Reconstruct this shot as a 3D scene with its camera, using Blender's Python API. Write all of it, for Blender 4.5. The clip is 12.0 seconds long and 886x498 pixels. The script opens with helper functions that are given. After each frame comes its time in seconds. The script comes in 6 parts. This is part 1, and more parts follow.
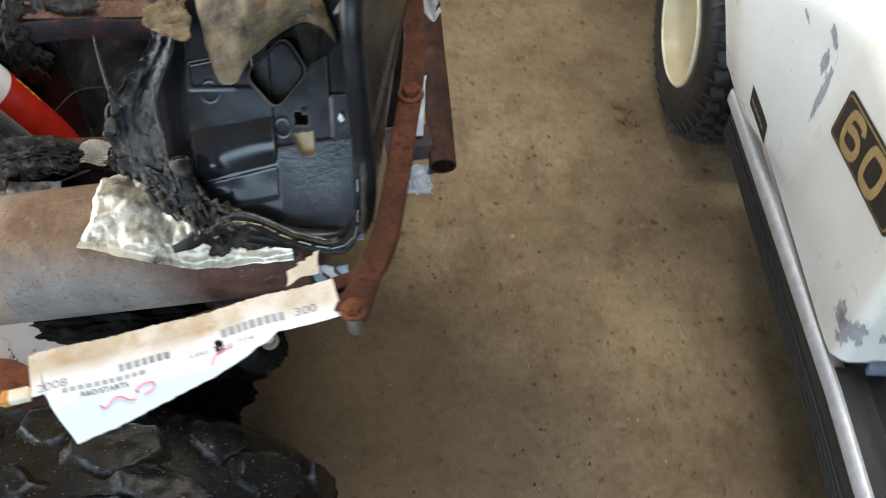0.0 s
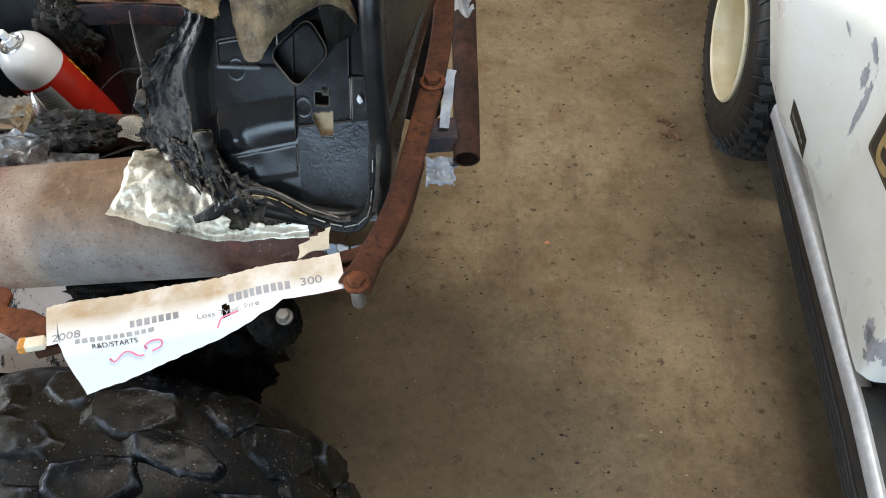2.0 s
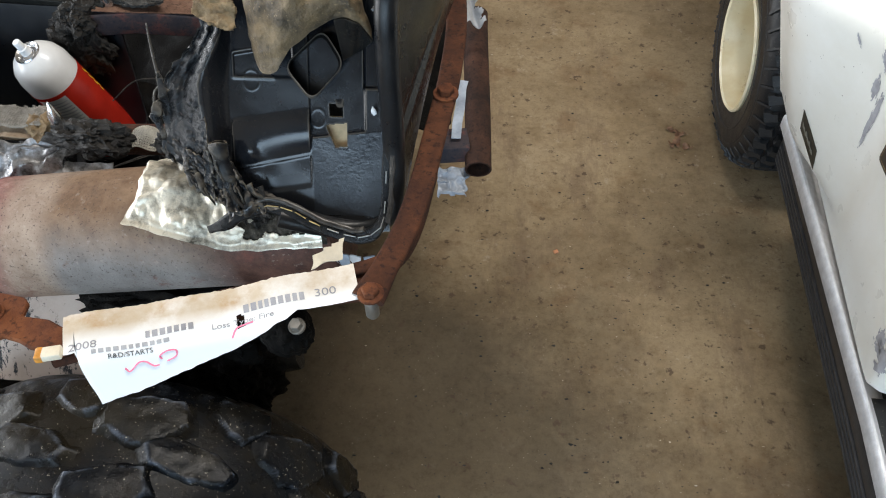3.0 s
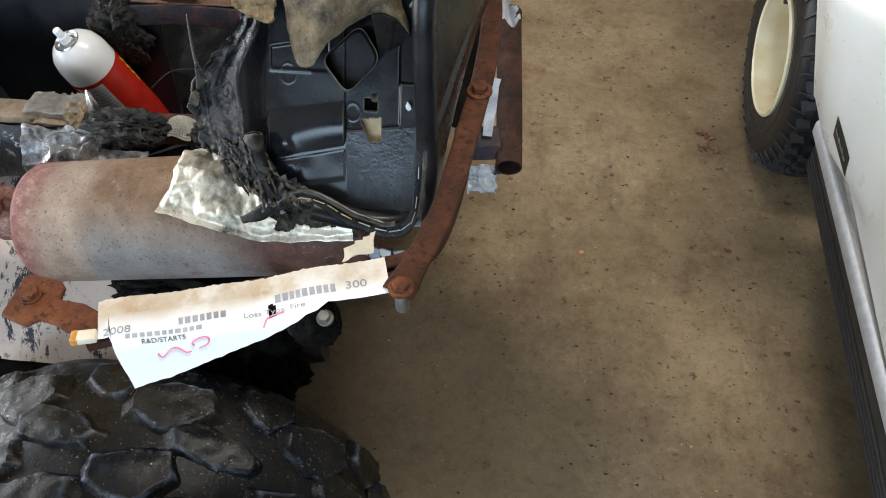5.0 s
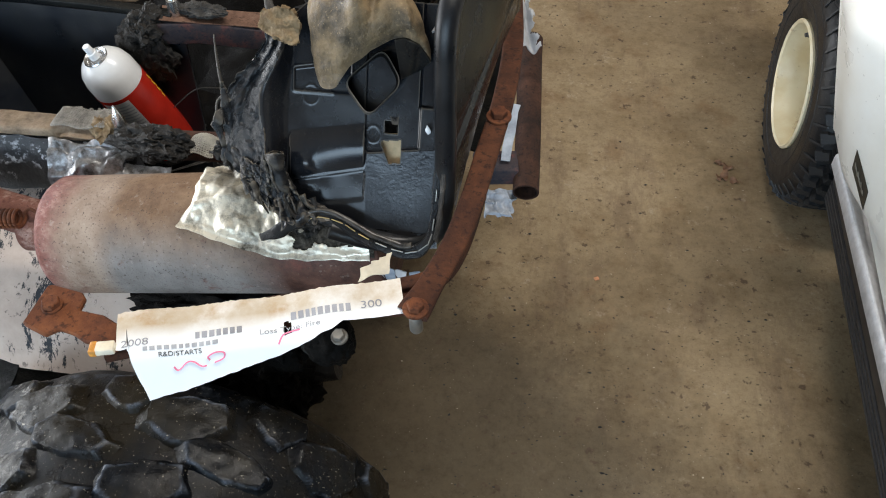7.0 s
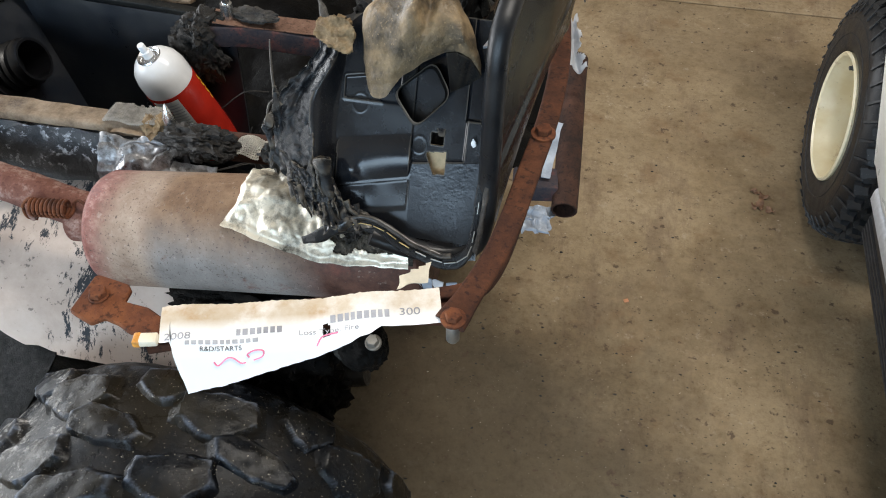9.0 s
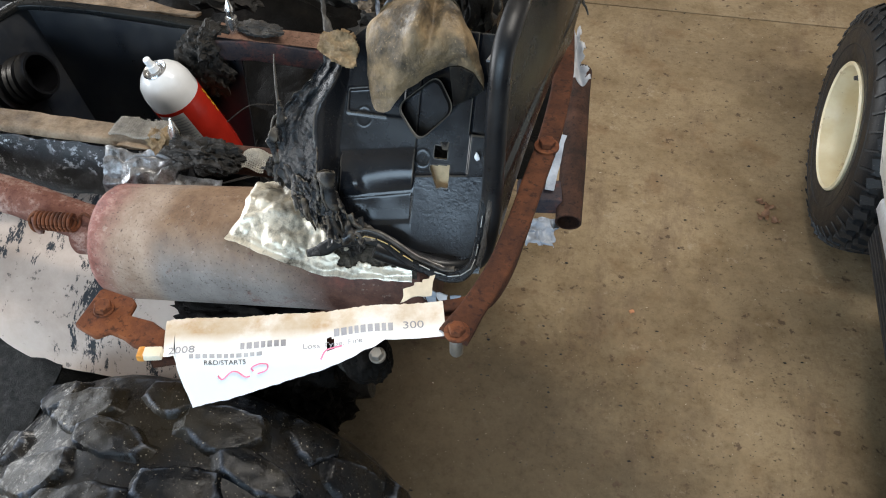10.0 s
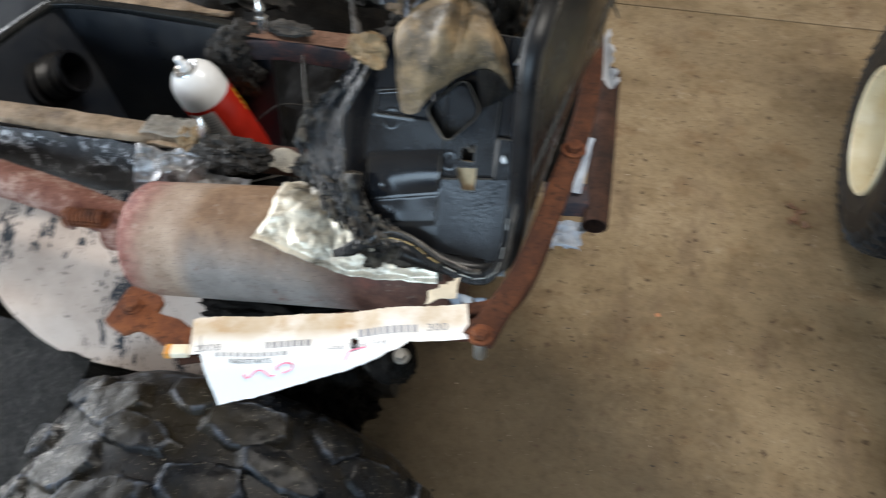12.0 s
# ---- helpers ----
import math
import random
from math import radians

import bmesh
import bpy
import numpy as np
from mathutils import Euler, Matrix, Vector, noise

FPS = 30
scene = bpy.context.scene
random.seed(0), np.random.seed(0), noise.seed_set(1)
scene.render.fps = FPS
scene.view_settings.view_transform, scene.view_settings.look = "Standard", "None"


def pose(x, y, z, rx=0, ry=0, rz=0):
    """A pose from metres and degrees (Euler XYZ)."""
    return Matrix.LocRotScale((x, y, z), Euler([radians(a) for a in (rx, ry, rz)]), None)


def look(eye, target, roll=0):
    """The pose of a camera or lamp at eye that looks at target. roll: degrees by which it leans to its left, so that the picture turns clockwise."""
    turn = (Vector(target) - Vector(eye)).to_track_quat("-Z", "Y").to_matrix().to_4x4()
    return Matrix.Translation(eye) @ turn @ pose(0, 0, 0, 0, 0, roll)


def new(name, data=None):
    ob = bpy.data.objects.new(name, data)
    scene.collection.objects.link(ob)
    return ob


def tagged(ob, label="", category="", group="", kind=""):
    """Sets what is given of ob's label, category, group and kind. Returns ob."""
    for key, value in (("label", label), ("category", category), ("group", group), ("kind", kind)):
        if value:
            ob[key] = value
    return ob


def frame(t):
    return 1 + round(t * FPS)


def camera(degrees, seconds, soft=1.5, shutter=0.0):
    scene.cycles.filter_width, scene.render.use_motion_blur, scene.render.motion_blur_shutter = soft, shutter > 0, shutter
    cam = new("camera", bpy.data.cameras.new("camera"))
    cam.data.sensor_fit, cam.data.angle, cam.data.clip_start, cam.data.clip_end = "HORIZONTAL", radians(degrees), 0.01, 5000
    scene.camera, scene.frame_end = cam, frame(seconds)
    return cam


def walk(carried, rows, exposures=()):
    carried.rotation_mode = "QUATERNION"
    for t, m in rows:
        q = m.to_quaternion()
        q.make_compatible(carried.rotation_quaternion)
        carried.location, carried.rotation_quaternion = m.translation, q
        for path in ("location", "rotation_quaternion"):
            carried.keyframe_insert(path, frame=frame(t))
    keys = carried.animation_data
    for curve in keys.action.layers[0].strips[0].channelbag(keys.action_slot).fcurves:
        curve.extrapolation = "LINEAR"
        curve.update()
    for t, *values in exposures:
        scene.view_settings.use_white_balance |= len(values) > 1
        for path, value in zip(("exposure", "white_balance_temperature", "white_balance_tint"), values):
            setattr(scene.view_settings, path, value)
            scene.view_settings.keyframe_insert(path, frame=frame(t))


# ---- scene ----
cam = camera(55.3, 12.0, soft=1.0, shutter=0.6)
PATH = [
    (0, (0.057, -0.095, 1.225), (0.074, 1.146, -0.344), -0.4),
    (0.1, (0.0796, -0.1044, 1.2227), (0.0607, 1.1608, -0.3261), -1.26),
    (0.2, (0.0825, -0.1056, 1.2224), (0.059, 1.1627, -0.3238), -1.37),
    (0.3, (0.0837, -0.106, 1.2222), (0.0584, 1.1635, -0.3228), -1.41),
    (0.5, (0.086, -0.107, 1.222), (0.057, 1.165, -0.321), -1.5),
    (1, (0.094, -0.117, 1.223), (0.062, 1.175, -0.303), -0.5),
    (1.5, (0.094, -0.123, 1.221), (0.021, 1.162, -0.31), -1.0),
    (2, (0.095, -0.124, 1.218), (-0.017, 1.144, -0.325), -1.8),
    (2.5, (0.096, -0.125, 1.217), (-0.023, 1.143, -0.325), -2.0),
    (3, (0.089, -0.123, 1.223), (-0.037, 1.155, -0.31), -2.0),
    (5, (0.082, -0.127, 1.225), (-0.094, 1.142, -0.31), -2.1),
    (5.5, (0.082, -0.127, 1.227), (-0.107, 1.158, -0.294), -2.0),
    (6, (0.084, -0.127, 1.228), (-0.12, 1.166, -0.284), -1.9),
    (6.5, (0.083, -0.128, 1.228), (-0.132, 1.169, -0.279), -1.8),
    (7, (0.083, -0.131, 1.23), (-0.135, 1.173, -0.27), -1.7),
    (9, (0.072, -0.14, 1.235), (-0.208, 1.178, -0.243), -0.4),
    (9.5, (0.073, -0.139, 1.236), (-0.215, 1.18, -0.24), -0.8),
    (10, (0.074, -0.138, 1.238), (-0.224, 1.193, -0.225), -1.0),
    (10.5, (0.076, -0.132, 1.243), (-0.209, 1.203, -0.219), -0.8),
    (11, (0.075, -0.134, 1.24), (-0.202, 1.197, -0.227), -0.5),
    (11.5, (0.078, -0.135, 1.24), (-0.205, 1.195, -0.227), -0.5),
    (11.7, (0.0776, -0.1351, 1.2401), (-0.2128, 1.1934, -0.2267), -0.65),
    (11.8, (0.0772, -0.1352, 1.2402), (-0.2206, 1.1918, -0.2264), -0.8),
    (11.9, (0.0764, -0.1354, 1.2404), (-0.2362, 1.1886, -0.2258), -1.1),
    (12, (0.074, -0.136, 1.241), (-0.283, 1.179, -0.224), -2.0),
]
walk(cam, [(t, look(eye, target, roll)) for t, eye, target, roll in PATH], [(0, -0.03), (3, -0.05), (7, -0.06), (9, 0.09), (12, 0.08)])

# ---- world and lights: an open garage door behind the camera, no sun indoors ----
world = bpy.data.worlds.new("world")
scene.world = world
world.use_nodes = True
wn = world.node_tree.nodes
sky = wn.new("ShaderNodeTexSky")
sky.sky_type = "NISHITA"
sky.sun_disc = False
sky.sun_elevation = radians(40)
sky.sun_rotation = radians(200)
wn["Background"].inputs["Strength"].default_value = 0.12
world.node_tree.links.new(sky.outputs["Color"], wn["Background"].inputs["Color"])


def lamp(name, m, sx, sy, watts, colour, spread=180):
    data = bpy.data.lights.new(name, "AREA")
    data.shape = "RECTANGLE"
    data.size, data.size_y, data.energy, data.color = sx, sy, watts, colour
    data.spread = radians(spread)
    ob = new(name, data)
    ob.matrix_world = m
    return ob


lamp("west_door_daylight", look((-2.93, 0.9, 0.85), (0, 0.9, 0.85)), 4.2, 1.6, 185, (0.94, 0.97, 1.0))
lamp("south_door_daylight", look((-0.7, -2.93, 1.15), (-0.7, 0, 1.15)), 3.4, 1.3, 97, (0.56, 0.78, 1.0))
# overhead fill, added to brighten the floor; no ceiling fixture is known
lamp("overhead_fill", look((0.55, 0.75, 2.64), (0.55, 0.75, 0)), 1.2, 0.3, 44, (1.0, 0.95, 0.88))


# ---- materials ----
class Mat:
    """A small builder of procedural node materials."""

    def __init__(self, name, rough=0.6, metal=0.0, spec=0.5):
        self.m = bpy.data.materials.new(name)
        self.m.use_nodes = True
        self.t = self.m.node_tree
        self.b = self.t.nodes["Principled BSDF"]
        self.b.inputs["Roughness"].default_value = rough
        self.b.inputs["Metallic"].default_value = metal
        self.b.inputs["Specular IOR Level"].default_value = spec
        self.co = self.t.nodes.new("ShaderNodeTexCoord").outputs["Object"]

    def link(self, a, b):
        self.t.links.new(a, b)

    def noise(self, scale, detail=6, rough=0.6, stretch=None, seed=0.0):
        n = self.t.nodes.new("ShaderNodeTexNoise")
        n.inputs["Scale"].default_value = scale
        n.inputs["Detail"].default_value = detail
        n.inputs["Roughness"].default_value = rough
        mp = self.t.nodes.new("ShaderNodeMapping")
        mp.inputs["Location"].default_value = (seed, seed * 1.7, seed * 0.6)
        if stretch:
            mp.inputs["Scale"].default_value = stretch
        self.link(self.co, mp.inputs["Vector"])
        self.link(mp.outputs["Vector"], n.inputs["Vector"])
        return n.outputs["Fac"]

    def voronoi(self, scale):
        n = self.t.nodes.new("ShaderNodeTexVoronoi")
        n.inputs["Scale"].default_value = scale
        self.link(self.co, n.inputs["Vector"])
        return n.outputs["Distance"]

    def ramp(self, fac, stops, smooth=False):
        r = self.t.nodes.new("ShaderNodeValToRGB")
        cr = r.color_ramp
        while len(cr.elements) < len(stops):
            cr.elements.new(0.5)
        for e, (p, c) in zip(cr.elements, stops):
            e.position = p
            e.color = (*c, 1) if isinstance(c, tuple) else (c, c, c, 1)
        if smooth:
            cr.interpolation = "EASE"
        self.link(fac, r.inputs["Fac"])
        return r.outputs["Color"]

    def mix(self, fac, a, b, kind="MIX"):
        n = self.t.nodes.new("ShaderNodeMix")
        n.data_type, n.blend_type = "RGBA", kind
        for sock, v in ((n.inputs["Factor"], fac), (n.inputs["A"], a), (n.inputs["B"], b)):
            self.put(sock, v)
        # colour sockets of the mix node carry the same names as its float ones
        for sock in n.inputs:
            if sock.type == "RGBA" and sock.name == "A":
                self.put(sock, a)
            if sock.type == "RGBA" and sock.name == "B":
                self.put(sock, b)
        return [o for o in n.outputs if o.type == "RGBA"][0]

    def put(self, sock, v):
        if isinstance(v, bpy.types.NodeSocket):
            self.link(v, sock)
        elif isinstance(v, tuple):
            if sock.type == "RGBA":
                sock.default_value = (*v, 1)
        elif sock.type == "VALUE":
            sock.default_value = v

    def edges(self, lo, hi):
        """High on the outward edges of the shape, for wear and painted glints."""
        return self.ramp(self.t.nodes.new("ShaderNodeNewGeometry").outputs["Pointiness"], [(lo, 0.0), (hi, 1.0)])

    def colour(self, c):
        self.put(self.b.inputs["Base Color"], c)
        return self

    def rough(self, c):
        self.put(self.b.inputs["Roughness"], c)
        return self

    def bump(self, h, strength=0.3, dist=0.004):
        n = self.t.nodes.new("ShaderNodeBump")
        n.inputs["Strength"].default_value = strength
        n.inputs["Distance"].default_value = dist
        self.link(h, n.inputs["Height"])
        if self.b.inputs["Normal"].is_linked:
            self.link(self.b.inputs["Normal"].links[0].from_socket, n.inputs["Normal"])
        self.link(n.outputs["Normal"], self.b.inputs["Normal"])
        return self


def make_concrete():
    k = Mat("stained_concrete", 0.8, 0, 0.35)
    big = k.ramp(k.noise(1.7, 9, 0.6), [(0.30, (0.178, 0.128, 0.075)), (0.52, (0.300, 0.225, 0.135)), (0.72, (0.40, 0.31, 0.20))])
    mid = k.ramp(k.noise(11, 9, 0.72, seed=3), [(0.36, (0.66, 0.61, 0.54)), (0.56, (1, 1, 1))])
    c = k.mix(0.7, big, mid, "MULTIPLY")
    oil = k.ramp(k.noise(4.5, 7, 0.62, seed=9), [(0.60, 0.0), (0.74, 0.55)])
    c = k.mix(oil, c, (0.12, 0.085, 0.058))
    streak = k.ramp(k.noise(10, 8, 0.75, stretch=(1, 0.3, 1), seed=5), [(0.54, 0.0), (0.64, 0.5)])
    c = k.mix(streak, c, (0.15, 0.10, 0.065))
    rusty = k.ramp(k.noise(7, 8, 0.7, seed=13), [(0.55, 0.0), (0.64, 0.6)])
    c = k.mix(rusty, c, (0.20, 0.125, 0.065))
    pale = k.ramp(k.noise(26, 7, 0.75, seed=17), [(0.60, 0.0), (0.70, 0.35)])
    c = k.mix(pale, c, (0.52, 0.44, 0.34))
    # Patch by the quad's tail: its shade and an oil stain in one colour
    tail_dist = k.t.nodes.new("ShaderNodeVectorMath")
    tail_dist.operation = "DISTANCE"
    k.link(k.co, tail_dist.inputs[0])
    tail_dist.inputs[1].default_value = (-0.10, 0.95, 0.05)
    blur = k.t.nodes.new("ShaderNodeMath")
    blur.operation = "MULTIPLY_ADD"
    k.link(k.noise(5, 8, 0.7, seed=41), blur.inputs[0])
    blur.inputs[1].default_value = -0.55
    k.link(tail_dist.outputs["Value"], blur.inputs[2])
    oily_shade = k.ramp(blur.outputs[0], [(0.0, 0.78), (0.30, 0.0)])
    c = k.mix(oily_shade, c, (0.062, 0.048, 0.029))
    sp = k.ramp(k.noise(150, 3, 0.6, seed=2), [(0.27, 0.8), (0.31, 0.0)])
    c = k.mix(sp, c, (0.05, 0.04, 0.03))
    spots = k.ramp(k.noise(48, 4, 0.6, seed=21), [(0.31, 0.85), (0.37, 0.0)])
    c = k.mix(spots, c, (0.085, 0.055, 0.035))
    fine = k.ramp(k.noise(70, 8, 0.8, seed=31), [(0.36, (0.68, 0.62, 0.55)), (0.50, (1.0, 1.0, 1.0)), (0.66, (1.2, 1.17, 1.12))])
    c = k.mix(0.7, c, fine, "MULTIPLY")
    grit = k.ramp(k.noise(240, 3, 0.6, seed=7), [(0.69, 0.0), (0.74, 0.8)])
    c = k.mix(grit, c, (0.55, 0.47, 0.37))
    k.colour(c)
    k.rough(k.ramp(k.noise(6, 5, 0.6, seed=4), [(0.3, 0.62), (0.7, 0.86)]))
    k.bump(k.noise(90, 8, 0.7), 0.35, 0.0025)
    return k.m


def make_rust(name, dark, mid, light, metal=0.0, rough=0.85, scale=30, bump=0.6):
    k = Mat(name, rough, metal, 0.3)
    c = k.ramp(k.noise(scale, 9, 0.72), [(0.3, dark), (0.5, mid), (0.7, light)])
    sp = k.ramp(k.noise(scale * 9, 4, 0.6, seed=3), [(0.34, 0.75), (0.46, 0.0)])
    c = k.mix(sp, c, dark)
    k.colour(c)
    k.bump(k.noise(scale * 12, 6, 0.7, seed=1), bump, 0.0012)
    k.bump(k.noise(scale * 1.6, 5, 0.6, seed=2), bump * 0.7, 0.002)
    return k.m


def make_plastic(name, base, dust, amount=0.45, rough=0.38, bump=0.15, gscale=9, edge=(0.56, 0.68, 0.4), spec=0.5):
    k = Mat(name, rough, 0, spec)
    m = k.ramp(k.noise(gscale, 8, 0.65), [(0.4, 0.0), (0.72, amount)])
    fine = k.ramp(k.noise(420, 3, 0.6, seed=2), [(0.61, 0.0), (0.68, min(0.5, amount))])
    c = k.mix(m, base, dust)
    c = k.mix(fine, c, dust)
    scr = k.ramp(k.noise(34, 5, 0.6, stretch=(9, 1, 1.6), seed=8), [(0.66, 0.0), (0.70, amount * 0.6)])
    c = k.mix(scr, c, dust)
    # Lightens edges: dusty wear, plus glints painted on the tub's creases
    worn = k.mix(1.0, k.edges(edge[0], edge[1]), (edge[2], edge[2], edge[2]), "MULTIPLY")
    c = k.mix(worn, c, tuple(min(0.35, 0.03 + 1.7 * v) for v in dust))
    k.colour(c)
    k.rough(k.ramp(k.noise(gscale * 1.5, 7, 0.65, seed=4), [(0.35, rough * 0.75), (0.7, min(0.95, rough * 1.9))]))
    k.bump(k.noise(300, 4, 0.6), bump, 0.0008)
    k.bump(k.noise(30, 5, 0.55, seed=6), bump * 0.8, 0.003)
    return k.m


def make_char(name, a, b, c3, rough=0.9, scale=40, edge=0.0, spec=0.35):
    k = Mat(name, rough, 0, spec)
    c = k.ramp(k.noise(scale, 9, 0.75), [(0.35, a), (0.55, b), (0.75, c3)])
    if edge:
        worn = k.mix(1.0, k.edges(0.53, 0.63), (edge, edge, edge), "MULTIPLY")
        c = k.mix(worn, c, (0.30, 0.255, 0.19))
    k.colour(c)
    k.rough(k.ramp(k.noise(scale * 0.8, 6, 0.65, seed=4), [(0.35, rough * 0.5), (0.65, rough)]))
    k.bump(k.noise(scale * 4, 8, 0.75), 0.8 if not edge else 0.45, 0.004)
    return k.m


def make_foil(name, base, soot, amount, metal):
    k = Mat(name, 0.30, 0.8, 0.5)
    s = k.ramp(k.noise(22, 9, 0.72), [(0.66 - amount * 0.22, 0.0), (0.78 - amount * 0.16, 1.0)])
    fine = k.ramp(k.noise(130, 6, 0.7, seed=6), [(0.56, 0.0), (0.66, 0.55)])
    tone = k.ramp(k.noise(14, 6, 0.6, seed=3), [(0.35, tuple(v * 0.82 for v in base)), (0.6, base)])
    c = k.mix(fine, tone, tuple(v * 0.35 for v in base))
    k.colour(k.mix(s, c, soot))
    k.put(k.b.inputs["Metallic"], k.ramp(s, [(0.2, metal), (0.8, 0.0)]))
    k.rough(k.ramp(k.noise(35, 6, 0.6, seed=2), [(0.3, 0.25), (0.7, 0.5)]))
    k.bump(k.noise(45, 5, 0.6), 0.5, 0.005)
    k.bump(k.noise(240, 4, 0.6, seed=1), 0.3, 0.001)
    return k.m


def make_muffler():
    """Steel coloured by heat: red and pitted at the head, brown on top, blue-grey lower on the barrel."""
    k = Mat("burnt_muffler_steel", 0.66, 0.2, 0.4)
    sep = k.t.nodes.new("ShaderNodeSeparateXYZ")
    k.link(k.co, sep.inputs[0])

    def field(axis_name, lo, hi, seed, wobble, scale=9):
        add = k.t.nodes.new("ShaderNodeMath")
        add.operation = "MULTIPLY_ADD"
        k.link(k.noise(scale, 8, 0.7, seed=seed), add.inputs[0])
        add.inputs[1].default_value = wobble
        k.link(sep.outputs[axis_name], add.inputs[2])
        mr = k.t.nodes.new("ShaderNodeMapRange")
        mr.inputs["From Min"].default_value, mr.inputs["From Max"].default_value = lo + wobble * 0.5, hi + wobble * 0.5
        k.link(add.outputs[0], mr.inputs["Value"])
        return mr.outputs["Result"]

    grey = k.ramp(k.noise(13, 9, 0.68), [(0.3, (0.14, 0.12, 0.11)), (0.5, (0.235, 0.215, 0.20)), (0.7, (0.30, 0.275, 0.255))])
    brown = k.ramp(k.noise(24, 9, 0.7, seed=4), [(0.3, (0.085, 0.048, 0.028)), (0.5, (0.19, 0.115, 0.068)), (0.7, (0.29, 0.19, 0.12))])
    c = k.mix(field("Z", 0.610, 0.655, 5, 0.05), grey, brown)
    tan = k.ramp(k.noise(30, 8, 0.7, seed=9), [(0.35, (0.21, 0.14, 0.10)), (0.65, (0.34, 0.26, 0.20))])
    c = k.mix(field("X", -0.315, -0.335, 8, 0.05, 6), c, tan)
    red = k.ramp(k.noise(70, 8, 0.75, seed=5), [(0.32, (0.10, 0.028, 0.022)), (0.5, (0.20, 0.07, 0.055)), (0.68, (0.34, 0.20, 0.17))])
    c = k.mix(field("X", -0.365, -0.395, 7, 0.06, 10), c, red)
    tail = k.ramp(k.noise(40, 8, 0.7, seed=12), [(0.35, (0.045, 0.02, 0.015)), (0.65, (0.13, 0.06, 0.042))])
    c = k.mix(field("X", -0.190, -0.150, 15, 0.05), c, tail)
    patch = k.ramp(k.noise(16, 8, 0.75, seed=25), [(0.56, 0.0), (0.66, 0.8)])
    c = k.mix(patch, c, (0.15, 0.05, 0.035))
    sp = k.ramp(k.noise(380, 4, 0.65, seed=2), [(0.32, 0.8), (0.42, 0.0)])
    c = k.mix(sp, c, (0.055, 0.035, 0.03))
    lt = k.ramp(k.noise(150, 5, 0.6, seed=7), [(0.62, 0.0), (0.7, 0.30)])
    c = k.mix(lt, c, (0.45, 0.38, 0.33))
    k.colour(c)
    k.rough(k.ramp(k.noise(20, 6, 0.6, seed=3), [(0.35, 0.5), (0.65, 0.8)]))
    k.bump(k.noise(330, 5, 0.65), 0.55, 0.0009)
    return k.m


def make_paint():
    k = Mat("old_cream_paint", 0.32, 0, 0.5)
    d = k.ramp(k.noise(7, 8, 0.62), [(0.4, (0.77, 0.74, 0.67)), (0.7, (0.85, 0.835, 0.79))])
    st = k.ramp(k.noise(16, 6, 0.7, stretch=(1, 0.5, 1), seed=4), [(0.66, 0.0), (0.8, 0.5)])
    c = k.mix(st, d, (0.52, 0.43, 0.30))
    sp = k.ramp(k.noise(190, 3, 0.55, seed=2), [(0.25, 0.8), (0.29, 0.0)])
    c = k.mix(sp, c, (0.2, 0.16, 0.12))
    k.colour(c)
    k.rough(k.ramp(k.noise(11, 6, 0.6, seed=6), [(0.35, 0.25), (0.7, 0.5)]))
    k.bump(k.noise(40, 4, 0.5), 0.04, 0.002)
    return k.m


def plain(name, c, rough=0.5, metal=0.0, var=0.25, scale=40, bump=0.1):
    k = Mat(name, rough, metal)
    dark = tuple(v * (1 - var) for v in c)
    lite = tuple(min(1, v * (1 + var)) for v in c)
    k.colour(k.ramp(k.noise(scale, 7, 0.65), [(0.35, dark), (0.68, lite)]))
    k.bump(k.noise(scale * 6, 5, 0.6), bump, 0.001)
    return k.m


def make_rubber(name, dust_amount, wear, base=(0.022, 0.023, 0.025)):
    k = Mat(name, 0.7, 0, 0.4)
    d = k.ramp(k.noise(10, 8, 0.7), [(0.45, 0.0), (0.75, dust_amount)])
    c = k.mix(d, base, wear)
    sp = k.ramp(k.noise(300, 3, 0.6, seed=3), [(0.66, 0.0), (0.72, 0.5)])
    c = k.mix(sp, c, (0.3, 0.27, 0.22))
    k.colour(c)
    k.rough(k.ramp(k.noise(16, 6, 0.6, seed=5), [(0.35, 0.30), (0.65, 0.6)]))
    k.bump(k.noise(160, 6, 0.7), 0.5, 0.0015)
    return k.m


